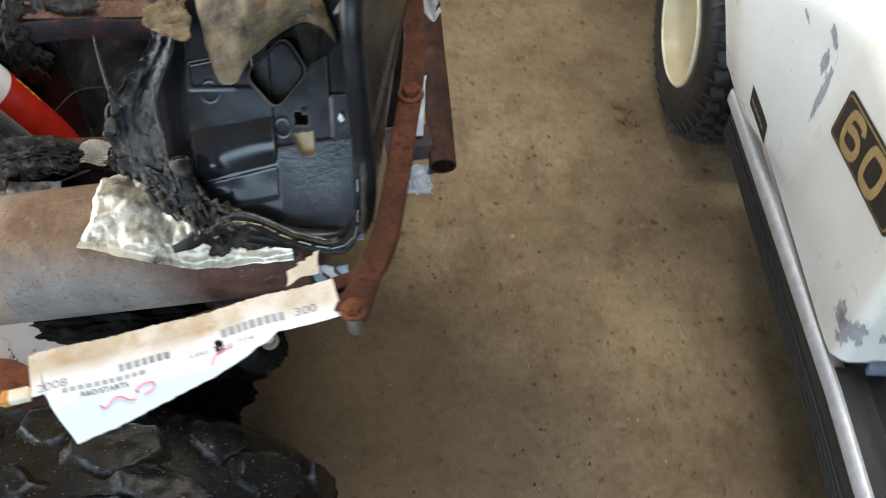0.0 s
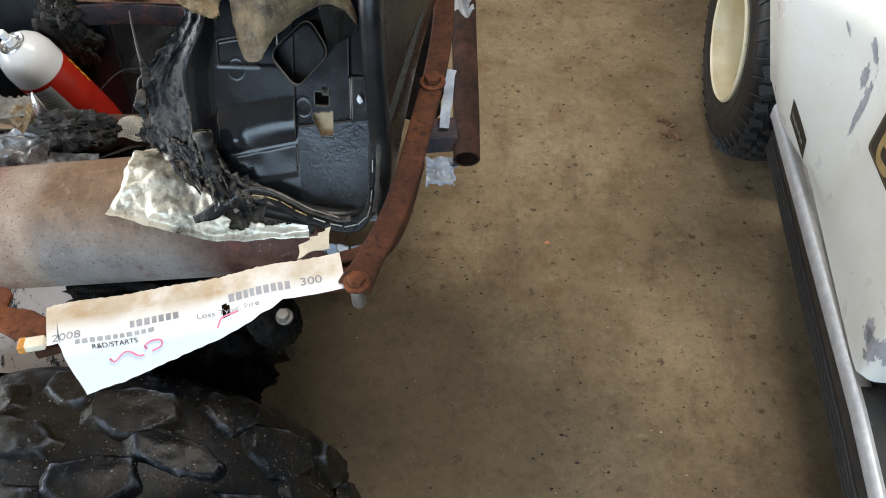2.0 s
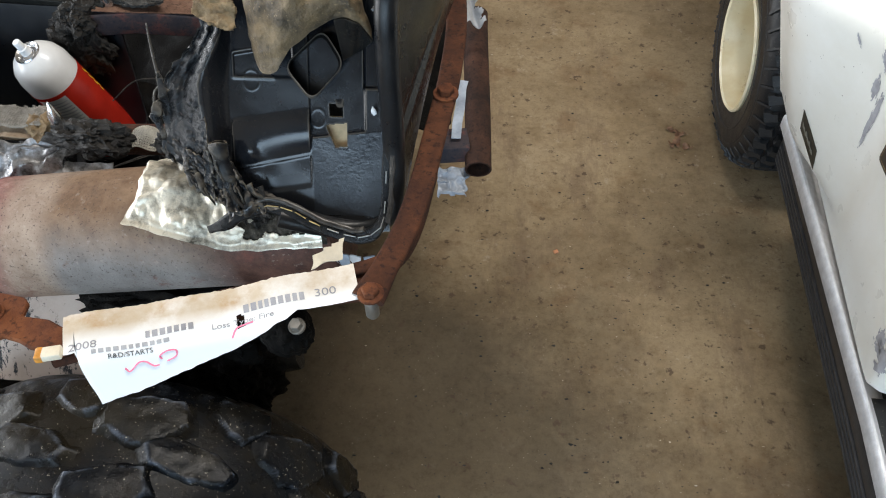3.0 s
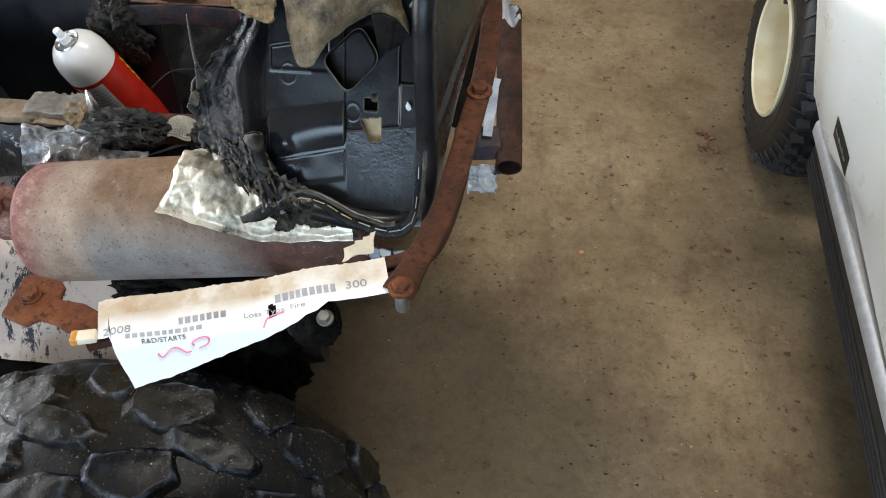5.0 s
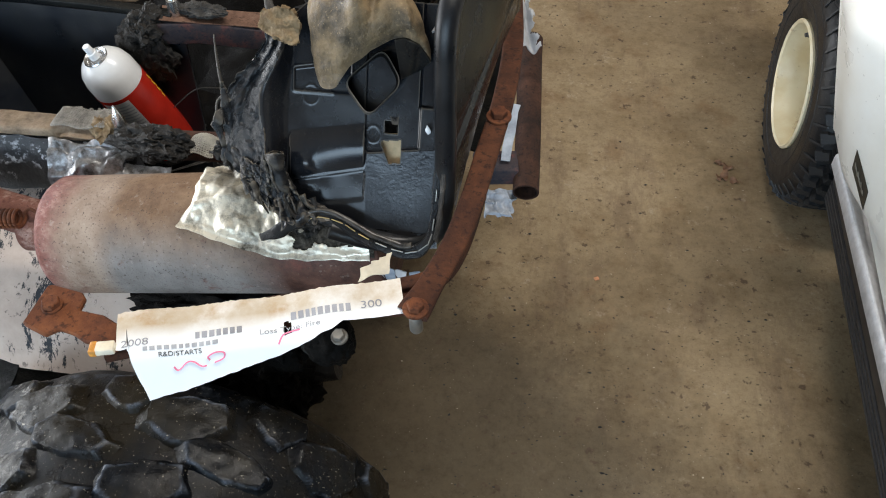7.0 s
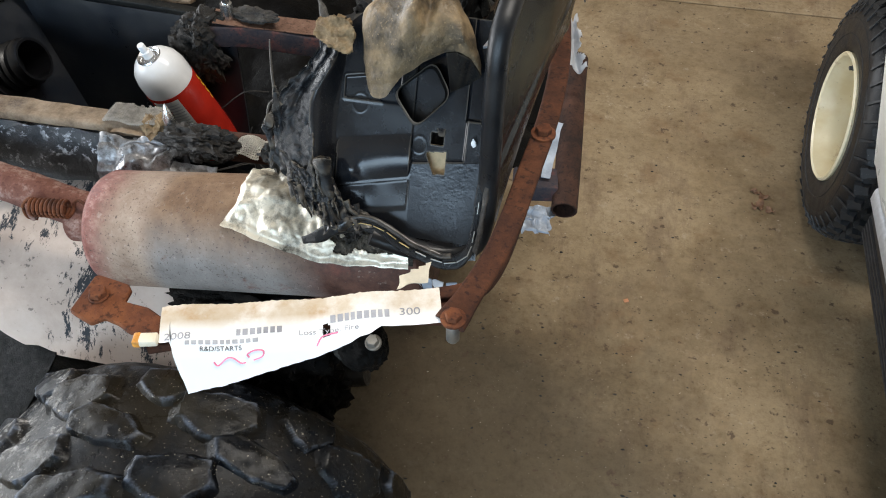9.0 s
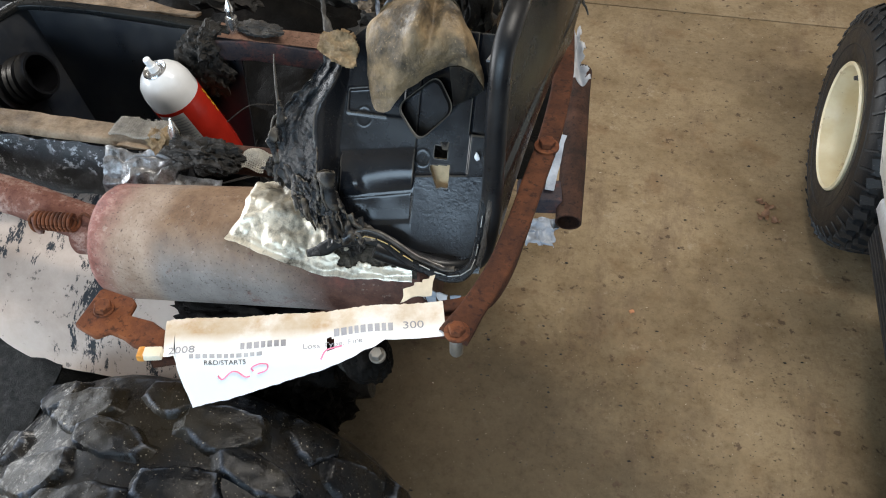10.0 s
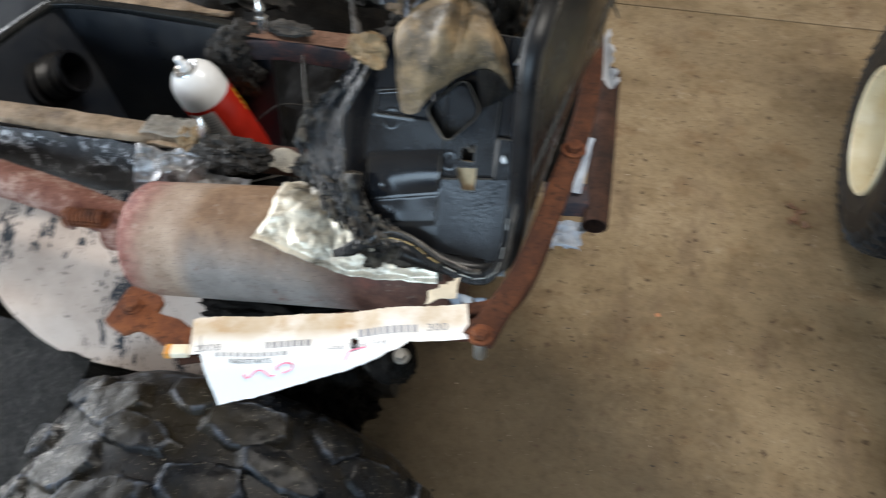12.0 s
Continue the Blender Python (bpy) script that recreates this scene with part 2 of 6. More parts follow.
def make_burnt_tread():
    k = Mat("heat_damaged_tread_rubber", 0.6, 0, 0.19)
    ash = k.ramp(k.noise(40, 10, 0.80, seed=2), [(0.51, 0.0), (0.56, 0.95)])
    # ash lies thickest on the front half, away from the tail of the machine
    sep = k.t.nodes.new("ShaderNodeSeparateXYZ")
    k.link(k.co, sep.inputs[0])
    mr = k.t.nodes.new("ShaderNodeMapRange")
    mr.inputs["From Min"].default_value, mr.inputs["From Max"].default_value = -0.38, -0.45
    k.link(sep.outputs["X"], mr.inputs["Value"])
    mul = k.mix(1.0, ash, mr.outputs["Result"], "MULTIPLY")
    base = k.ramp(k.noise(12, 8, 0.7), [(0.38, (0.004, 0.006, 0.009)), (0.56, (0.006, 0.006, 0.007)), (0.74, (0.020, 0.014, 0.008))])
    c = k.mix(mul, base, k.ramp(k.noise(90, 7, 0.75, seed=6), [(0.44, (0.025, 0.023, 0.020)), (0.55, (0.36, 0.35, 0.335))]))
    ol = k.ramp(k.noise(9, 6, 0.7, seed=8), [(0.48, 0.0), (0.62, 0.7)])
    c = k.mix(ol, c, (0.020, 0.016, 0.009))
    patchy = k.ramp(k.noise(30, 7, 0.7, seed=11), [(0.46, 0.0), (0.60, 0.6)])
    # Bluish edges hold real wear and a painted sky sheen
    worn = k.mix(1.0, k.edges(0.515, 0.56), patchy, "MULTIPLY")
    c = k.mix(worn, c, (0.19, 0.225, 0.29))
    sp = k.ramp(k.noise(330, 3, 0.6, seed=3), [(0.66, 0.0), (0.70, 0.8)])
    c = k.mix(sp, c, (0.34, 0.31, 0.25))
    k.colour(c)
    k.rough(k.ramp(k.noise(19, 7, 0.7, seed=5), [(0.40, 0.20), (0.62, 0.45)]))
    k.bump(k.noise(45, 8, 0.7), 0.16, 0.004)
    k.bump(k.noise(300, 5, 0.7), 0.5, 0.001)
    return k.m


CONCRETE = make_concrete()
RUST = make_rust("orange_rust", (0.035, 0.013, 0.008), (0.135, 0.044, 0.018), (0.23, 0.080, 0.028), scale=22)
RUST_DARK = make_rust("dark_red_rust", (0.014, 0.006, 0.005), (0.060, 0.021, 0.010), (0.120, 0.043, 0.018), scale=22)
RUST_BROWN = make_rust("brown_rust", (0.020, 0.010, 0.008), (0.065, 0.028, 0.018), (0.12, 0.055, 0.033))
TUBE_RUST = make_rust("sooty_tube_rust", (0.010, 0.006, 0.005), (0.036, 0.016, 0.010), (0.075, 0.032, 0.019))
RUST_PINK = make_rust("pinkish_scaled_rust", (0.085, 0.030, 0.022), (0.17, 0.075, 0.055), (0.48, 0.36, 0.31), scale=26)
RUST_RED = make_rust("red_rust_with_soot", (0.016, 0.022, 0.034), (0.055, 0.042, 0.045), (0.20, 0.06, 0.045), scale=24)
RUST_TAN = make_rust("tan_scaled_rust", (0.06, 0.030, 0.020), (0.16, 0.09, 0.062), (0.25, 0.16, 0.115), scale=26)
MUFFLER = make_muffler()
BLACK_PLASTIC = make_plastic("black_moulded_plastic", (0.004, 0.006, 0.010), (0.055, 0.048, 0.038), 0.20, 0.19, 0.05, 9, (0.508, 0.545, 0.60), 0.46)
GRAINED = make_plastic("grained_black_plastic", (0.006, 0.009, 0.015), (0.05, 0.05, 0.05), 0.2, 0.30, 0.55, 9, (0.56, 0.66, 0.3), 0.45)
LIP_PLASTIC = make_plastic("rolled_rim_plastic", (0.005, 0.006, 0.008), (0.05, 0.045, 0.038), 0.25, 0.30, 0.15, 14, (0.56, 0.68, 0.2), 0.34)
DUCT_PLASTIC = make_plastic("duct_plastic", (0.008, 0.008, 0.009), (0.13, 0.11, 0.085), 0.45, 0.42, 0.5, 30, (0.52, 0.60, 0.7), 0.4)
NECK_PLASTIC = plain("black_neck_plastic", (0.005, 0.005, 0.006), 0.32, 0, 0.3)
BIN_PLASTIC = make_plastic("sooty_bin_plastic", (0.008, 0.011, 0.017), (0.045, 0.040, 0.030), 0.30, 0.36, 0.12, 12, (0.56, 0.68, 0.3), 0.5)
DULL_STEEL = plain("dull_steel_wire", (0.30, 0.29, 0.27), 0.45, 0.8)
BRASS = plain("dull_brass", (0.42, 0.30, 0.14), 0.4, 0.8)
WALL_PLASTIC = make_plastic("dusty_black_plastic", (0.006, 0.007, 0.008), (0.042, 0.038, 0.029), 0.34, 0.20, 0.12, 9, (0.56, 0.68, 0.4), 0.22)
MELTED = make_char("melted_black_plastic", (0.004, 0.005, 0.007), (0.009, 0.010, 0.012), (0.036, 0.030, 0.022), 0.36, 22, 0.50, 0.34)
# Soot black taken near lightless, so hollows carry their shade in the colour
SOOT_SHADE = make_char("soot_shade_black", (0.002, 0.002, 0.002), (0.005, 0.0045, 0.004), (0.016, 0.013, 0.010), 0.95, 30, 0.0, 0.08)
DUST_BROWN = make_plastic("dust_covered_plastic", (0.050, 0.039, 0.026), (0.32, 0.225, 0.12), 0.95, 0.50, 1.6, 24, (0.56, 0.7, 0.12), 0.4)
CHAR = make_char("charred_mass", (0.005, 0.005, 0.005), (0.013, 0.011, 0.009), (0.055, 0.043, 0.031), 0.8, 40, 0.0, 0.5)
CHAR_GREY = make_char("ashy_residue", (0.02, 0.02, 0.02), (0.06, 0.055, 0.05), (0.2, 0.185, 0.16), 0.95, 45)
TAN_CHAR = make_char("scorched_tan_layer", (0.09, 0.06, 0.035), (0.27, 0.20, 0.135), (0.42, 0.34, 0.25), 0.9, 24)
FOAM = make_char("scorched_foam", (0.14, 0.09, 0.045), (0.30, 0.215, 0.12), (0.40, 0.31, 0.2), 0.95, 60)
FOIL = make_foil("heat_shield_foil", (0.80, 0.74, 0.61), (0.05, 0.042, 0.030), 0.84, 0.42)
PADDING = make_char("scorched_padding", (0.022, 0.020, 0.016), (0.075, 0.066, 0.052), (0.24, 0.215, 0.175), 0.95, 110)
FOIL_SILVER = make_foil("torn_silver_foil", (0.44, 0.44, 0.45), (0.03, 0.026, 0.022), 0.95, 0.85)
PAINT = make_paint()
BEARING_METAL = plain("bare_aluminium", (0.72, 0.73, 0.76), 0.38, 0.25, 0.15, 60)
STEEL = plain("bright_steel", (0.7, 0.7, 0.7), 0.25, 1.0, 0.1, 60)
# Carcass rubber darkened to paint shade into the gaps between tread blocks
SHADED_RUBBER = make_rubber("shaded_tyre_rubber", 0.25, (0.030, 0.029, 0.028), (0.009, 0.009, 0.010))
RUBBER = make_rubber("tyre_rubber", 0.45, (0.085, 0.083, 0.080))
TREAD = make_burnt_tread()
def make_rim():
    k = Mat("cream_rim_enamel", 0.35)
    c = k.ramp(k.noise(14, 7, 0.65), [(0.35, (0.66, 0.55, 0.34)), (0.6, (0.76, 0.69, 0.50))])
    st = k.ramp(k.noise(24, 8, 0.75, seed=3), [(0.60, 0.0), (0.70, 0.85)])
    c = k.mix(st, c, (0.30, 0.17, 0.06))
    dk = k.ramp(k.noise(60, 6, 0.7, seed=5), [(0.66, 0.0), (0.71, 0.9)])
    c = k.mix(dk, c, (0.06, 0.05, 0.04))
    k.colour(c)
    return k.m


RIM_CREAM = make_rim()
BLACK_RUBBER = plain("ribbed_black_rubber", (0.035, 0.036, 0.04), 0.45, 0, 0.35, 50, 0.2)
MAT_RUBBER = make_rubber("rubber_floor_mat", 0.5, (0.05, 0.045, 0.04))
BLUE_TRIM = plain("blue_grey_trim", (0.16, 0.19, 0.26), 0.35, 0, 0.2, 30)
DECAL_BLACK = plain("black_decal", (0.018, 0.017, 0.018), 0.3, 0, 0.4, 80, 0.02)
DECAL_GOLD = plain("gold_print", (0.40, 0.28, 0.12), 0.42, 0.15, 0.15, 80, 0.02)
CAN_WHITE = plain("white_enamel", (0.80, 0.81, 0.82), 0.22, 0, 0.06, 30, 0.02)
CAN_RED = plain("red_enamel", (0.42, 0.022, 0.012), 0.25, 0, 0.15, 30, 0.02)
YELLOW = plain("yellow_print", (0.75, 0.50, 0.03), 0.4, 0, 0.1)
LABEL_WHITE = plain("label_print", (0.60, 0.60, 0.58), 0.45, 0, 0.1, 90)
INK = plain("black_ink", (0.03, 0.03, 0.035), 0.6, 0, 0.2)
INK_GREY = plain("faded_ink", (0.36, 0.36, 0.39), 0.7, 0, 0.3)
PINK = plain("pink_marker", (0.85, 0.22, 0.36), 0.6, 0, 0.2)
WALL_PAINT = plain("dusty_beige_wall", (0.34, 0.31, 0.27), 0.8, 0, 0.08, 5)
GREY_SHEET = plain("grey_white_sheet", (0.42, 0.42, 0.43), 0.5, 0, 0.25, 30)
TARP = plain("pale_plastic_scrap", (0.31, 0.35, 0.41), 0.35, 0, 0.3, 50, 0.3)
PRINT_GREY = plain("worn_grey_print", (0.20, 0.185, 0.15), 0.5)
LEAF = plain("dry_leaf", (0.17, 0.09, 0.05), 0.8, 0, 0.4, 60)


def make_flaked():
    k = Mat("scorched_beige_metal", 0.75, 0, 0.35)
    c = k.ramp(k.noise(9, 8, 0.65), [(0.32, (0.33, 0.26, 0.215)), (0.55, (0.48, 0.395, 0.34)), (0.75, (0.55, 0.475, 0.42))])
    fl = k.ramp(k.noise(7, 10, 0.8, stretch=(1.7, 0.7, 0.7), seed=4), [(0.525, 0.0), (0.54, 1.0)])
    c = k.mix(fl, c, (0.02, 0.024, 0.03))
    sp = k.ramp(k.noise(110, 4, 0.6, seed=6), [(0.32, 0.7), (0.37, 0.0)])
    c = k.mix(sp, c, (0.07, 0.06, 0.055))
    k.colour(c)
    k.bump(k.noise(140, 6, 0.7), 0.35, 0.001)
    return k.m


def make_blistered():
    k = Mat("blistered_black_paint", 0.28, 0, 0.5)
    c = k.ramp(k.noise(18, 7, 0.65), [(0.35, (0.006, 0.007, 0.009)), (0.7, (0.025, 0.027, 0.031))])
    fl = k.ramp(k.noise(95, 6, 0.72, seed=3), [(0.54, 0.0), (0.59, 1.0)])
    zone = k.ramp(k.noise(13, 5, 0.65, seed=8), [(0.48, 0.0), (0.60, 1.0)])
    c = k.mix(k.mix(1.0, fl, zone, "MULTIPLY"), c, (0.50, 0.52, 0.55))
    k.colour(c)
    k.bump(k.noise(80, 7, 0.7), 0.8, 0.003)
    return k.m


# ---- mesh helpers ----
def part(name, bm, material, parent=None, label="", smooth=True):
    """Links a bmesh as one mesh object, under a thing or a part."""
    bmesh.ops.recalc_face_normals(bm, faces=bm.faces)
    me = bpy.data.meshes.new(name)
    bm.to_mesh(me)
    bm.free()
    me.materials.append(material)
    if smooth:
        me.polygons.foreach_set("use_smooth", [True] * len(me.polygons))
        me.set_sharp_from_angle(angle=radians(40))
    ob = new(name, me)
    if parent is not None:
        ob.parent = parent
        if parent.parent is None:
            ob.matrix_parent_inverse = parent.matrix_basis.inverted() if parent.get("world_parts") else Matrix()
    if label:
        ob["label"] = label
    return ob


def thing(name, m, label, category, group="", kind="", world_parts=False):
    ob = new(name)
    ob.empty_display_size = 0.05
    ob.matrix_basis = m
    if world_parts:
        ob["world_parts"] = 1
    return tagged(ob, label, category, group, kind)


def spline(pts, n=8):
    """Catmull-Rom samples through pts."""
    p = [Vector(q) for q in pts]
    p = [2 * p[0] - p[1]] + p + [2 * p[-1] - p[-2]]
    out = []
    for i in range(1, len(p) - 2):
        for k in range(n):
            t = k / n
            a, b, c, d = p[i - 1], p[i], p[i + 1], p[i + 2]
            out.append(0.5 * ((2 * b) + (c - a) * t + (2 * a - 5 * b + 4 * c - d) * t * t + (3 * b - a - 3 * c + d) * t ** 3))
    out.append(p[-2])
    return out


def sweep(pts, profile, up=(0, 0, 1), caps=True, scale=None, bm=None):
    """A closed profile [(side, up)] swept along pts."""
    bm = bm or bmesh.new()
    pts = [Vector(p) for p in pts]
    rings = []
    for i, p in enumerate(pts):
        d = (pts[min(i + 1, len(pts) - 1)] - pts[max(i - 1, 0)]).normalized()
        s = d.cross(Vector(up))
        s = s.normalized() if s.length > 1e-4 else Vector((1, 0, 0))
        u = s.cross(d).normalized()
        k = scale(i / max(1, len(pts) - 1)) if scale else 1.0
        rings.append([bm.verts.new(p + s * a * k + u * b * k) for a, b in profile])
    n = len(profile)
    for r0, r1 in zip(rings, rings[1:]):
        for j in range(n):
            bm.faces.new((r0[j], r0[(j + 1) % n], r1[(j + 1) % n], r1[j]))
    if caps:
        bm.faces.new(rings[0])
        bm.faces.new(rings[-1][::-1])
    return bm


def circle(r, n=14):
    return [(r * math.cos(2 * math.pi * i / n), r * math.sin(2 * math.pi * i / n)) for i in range(n)]


def rounded(w, h, r, n=3):
    out = []
    for cx, cy, a0 in ((w / 2 - r, h / 2 - r, 0), (-w / 2 + r, h / 2 - r, 90), (-w / 2 + r, -h / 2 + r, 180), (w / 2 - r, -h / 2 + r, 270)):
        for k in range(n + 1):
            a = radians(a0 + 90 * k / n)
            out.append((cx + r * math.cos(a), cy + r * math.sin(a)))
    return out


def rod(pts, r, n=14, smooth=6, scale=None, bm=None, caps=True):
    return sweep(spline(pts, smooth) if len(pts) > 2 else pts, circle(r, n), caps=caps, scale=scale, bm=bm, up=(0.13, 0.09, 0.98))


def pipe(pts, r, wall, n=18, smooth=6):
    """A hollow tube, open at both ends."""
    bm = bmesh.new()
    path = spline(pts, smooth) if len(pts) > 2 else [Vector(p) for p in pts]
    up = Vector((0.13, 0.09, 0.98))
    rows = []
    for rad in (r, r - wall):
        rings = []
        for i, p in enumerate(path):
            d = (path[min(i + 1, len(path) - 1)] - path[max(i - 1, 0)]).normalized()
            s = d.cross(up).normalized()
            u = s.cross(d)
            rings.append([bm.verts.new(p + s * a + u * b) for a, b in circle(rad, n)])
        rows.append(rings)
    for rings in rows:
        for r0, r1 in zip(rings, rings[1:]):
            for j in range(n):
                bm.faces.new((r0[j], r0[(j + 1) % n], r1[(j + 1) % n], r1[j]))
    for e in (0, -1):
        a, b = rows[0][e], rows[1][e]
        for j in range(n):
            bm.faces.new((a[j], a[(j + 1) % n], b[(j + 1) % n], b[j]))
    return bm


def lathe(profile, m, seg=40, bm=None, closed=False):
    """Revolves [(radius, height)] about the local z axis of m."""
    bm = bm or bmesh.new()
    rings = []
    for r, h in profile:
        if r < 1e-5:
            rings.append([bm.verts.new(m @ Vector((0, 0, h)))])
        else:
            rings.append([bm.verts.new(m @ Vector((r * math.cos(2 * math.pi * i / seg), r * math.sin(2 * math.pi * i / seg), h))) for i in range(seg)])
    pairs = list(zip(rings, rings[1:]))
    if closed:
        pairs.append((rings[-1], rings[0]))
    for a, b in pairs:
        for i in range(seg):
            j = (i + 1) % seg
            if len(a) == 1 and len(b) == 1:
                continue
            if len(a) == 1:
                bm.faces.new((a[0], b[i], b[j]))
            elif len(b) == 1:
                bm.faces.new((a[i], a[j], b[0]))
            else:
                bm.faces.new((a[i], a[j], b[j], b[i]))
    return bm


def thicken(bm, fs, thick):
    """Gives an open sheet a back side along its vertex normals, and closes its border."""
    bm.normal_update()
    vs = {v for f in fs for v in f.verts}
    back = {v: bm.verts.new(v.co - v.normal * thick) for v in vs}
    border = [e for e in bm.edges if len(e.link_faces) == 1]
    for f in fs:
        bm.faces.new([back[v] for v in reversed(f.verts)])
    for e in border:
        p, q = e.verts
        loop = next(l for l in e.link_faces[0].loops if l.edge == e)
        p, q = loop.vert, loop.link_loop_next.vert
        bm.faces.new((q, p, back[p], back[q]))


def sheet(fn, nu, nv, thick=0.0015, keep=None, bm=None):
    """A sheet over fn(u, v), u and v from 0 to 1, given a real thickness. keep(u, v) may cut cells away."""
    bm = bm or bmesh.new()
    vs = [[bm.verts.new(fn(i / nu, j / nv)) for j in range(nv + 1)] for i in range(nu + 1)]
    fs = []
    for i in range(nu):
        for j in range(nv):
            if keep is None or keep((i + 0.5) / nu, (j + 0.5) / nv):
                fs.append(bm.faces.new((vs[i][j], vs[i + 1][j], vs[i + 1][j + 1], vs[i][j + 1])))
    bmesh.ops.delete(bm, geom=[v for v in bm.verts if not v.link_faces], context="VERTS")
    if thick:
        thicken(bm, fs, thick)
    return bm


def block(size, m=None, bevel=0.003, seg=2, bm=None):
    bm = bm or bmesh.new()
    r = bmesh.ops.create_cube(bm, size=1.0)
    for v in r["verts"]:
        v.co = Vector((v.co.x * size[0], v.co.y * size[1], v.co.z * size[2]))
    if bevel:
        es = {e for v in r["verts"] for e in v.link_edges}
        g = bmesh.ops.bevel(bm, geom=list(es), offset=bevel, segments=seg, affect="EDGES", profile=0.5)
        vs = {v for f in g["faces"] for v in f.verts} | {v for v in r["verts"] if v.is_valid}
    else:
        vs = set(r["verts"])
    if m is not None:
        for v in vs:
            v.co = m @ v.co
    return bm


def fuzz(bm, amp, freq, seed=0.0):
    """Moves all vertices by smooth noise."""
    for v in bm.verts:
        q = v.co * freq + Vector((seed, seed * 2.1, -seed))
        v.co += noise.noise_vector(q) * amp + noise.noise_vector(q * 2.7) * amp * 0.4
    return bm


def lump(centre, size, seed, rough=0.35, sub=3, freq=2.2, bm=None):
    """An irregular clod."""
    bm = bm or bmesh.new()
    g = bmesh.ops.create_icosphere(bm, subdivisions=sub + 1, radius=1.0)
    for v in g["verts"]:
        n = v.co.normalized()
        k = 1 + rough * noise.noise(n * freq + Vector((seed, seed, seed))) + rough * 0.5 * noise.noise(n * freq * 3 + Vector((seed, 3, 1))) + rough * 0.22 * noise.noise(n * freq * 8 + Vector((seed, 5, 2)))
        v.co = Vector(centre) + Vector((n.x * size[0], n.y * size[1], n.z * size[2])) * k
    return bm


def ss(a, b, x):
    t = max(0.0, min(1.0, (x - a) / (b - a)))
    return t * t * (3 - 2 * t)


def lerp(a, b, t):
    return Vector(a) * (1 - t) + Vector(b) * t


def hex_bolt(at, r, h, normal=(0, 0, 1), washer=1.5, bm=None):
    bm = bm or bmesh.new()
    m = Matrix.Translation(at) @ Vector(normal).to_track_quat("Z", "Y").to_matrix().to_4x4()
    lathe([(0, 0), (r * washer, 0), (r * washer, h * 0.25), (r * washer * 0.93, h * 0.32), (0, h * 0.32)], m, 20, bm)
    lathe([(0, h * 0.3), (r, h * 0.3), (r, h * 0.9), (r * 0.88, h), (0, h)], m, 6, bm)
    return bm


# ---- the building ----
def slab(name, size, at, material, label, category):
    ob = part(name, block(size, None, 0), material, None, smooth=False)
    ob.location = at
    return tagged(ob, label, category, kind="structure")


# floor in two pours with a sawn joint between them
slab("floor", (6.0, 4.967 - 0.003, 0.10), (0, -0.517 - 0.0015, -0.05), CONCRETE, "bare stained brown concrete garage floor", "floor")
slab("floor", (6.0, 3.033 - 0.003, 0.10), (0, 3.4835 + 0.0015, -0.05), CONCRETE, "bare stained brown concrete garage floor past the joint", "floor")
slab("joint_bed", (6.0, 0.006, 0.09), (0, 1.967, -0.053), CHAR, "dirt packed in the joint of the concrete floor", "floor joint")
slab("wall_north", (6.3, 0.15, 2.7), (0, 5.075, 1.35), WALL_PAINT, "plain dusty beige garage wall", "wall")
slab("wall_east", (0.15, 8.0, 2.7), (3.075, 1.0, 1.35), WALL_PAINT, "plain dusty beige garage wall", "wall")
slab("wall_west", (0.15, 1.8, 2.7), (-3.075, -2.1, 1.35), WALL_PAINT, "plain dusty beige garage wall beside an open door", "wall")
slab("wall_west", (0.15, 2.0, 2.7), (-3.075, 4.0, 1.35), WALL_PAINT, "plain dusty beige garage wall beside an open door", "wall")
slab("wall_west", (0.15, 4.2, 0.3), (-3.075, 0.9, 2.55), WALL_PAINT, "unseen added dusty beige lintel over the open garage door", "wall")
slab("wall_south", (0.4, 0.15, 2.7), (-2.8, -3.075, 1.35), WALL_PAINT, "dusty beige pier beside the open garage door", "wall")
slab("wall_south", (1.2, 0.15, 2.7), (2.4, -3.075, 1.35), WALL_PAINT, "dusty beige pier beside the open garage door", "wall")
# Unseen lintel, hung low to keep sky reflections off the tail tub
slab("wall_south", (4.4, 0.15, 0.8), (-0.4, -3.075, 2.30), WALL_PAINT, "unseen added dusty beige lintel over the open garage door", "wall")
slab("ceiling", (6.3, 8.3, 0.12), (0, 1.0, 2.76), WALL_PAINT, "plain dusty beige garage ceiling", "ceiling")
slab("ground", (400, 400, 0.1), (0, 0, -0.152), CONCRETE, "open ground outside the garage", "ground")

# ---- the golf cart ----
CART = Matrix.Translation((0.535, 0, 0)) @ Matrix.Rotation(-math.atan(0.043), 4, "Z")
cart = thing("golf_cart", CART, "cream-white golf cart with black ribbed sill, standing on concrete", "golf cart")


def side_x(y, z):
    """The cowl's side, leaning out towards the wheel arch and rolling in at the top."""
    k = ss(0.287, 0.322, z)
    start = 0.87 - 0.17 * k
    return 0.004 - (0.034 + 0.27 * (z - 0.285) - 0.030 * ss(0.335, 0.2865, z)) * ss(start, start + 0.115 + 0.085 * k, y)


COWL_T = -0.004
CR = 0.020  # radius of the cowl's upright rear corner


def cowl_side(u, v):
    # u runs along the side from the rear corner to the wheel arch, v from the sill over the shoulder to the deck
    y = 0.447 + CR + (0.528 - CR) * u
    if v < 0.7:
        z = 0.2865 + (0.575 - 0.2865) * v / 0.7
        x = side_x(y, z)
    else:
        a = (v - 0.7) / 0.3 * radians(96)
        z = 0.575 + 0.062 * math.sin(a)
        x = side_x(y, 0.575) + 0.075 * (1 - math.cos(a))
    return Vector((x, y, z))


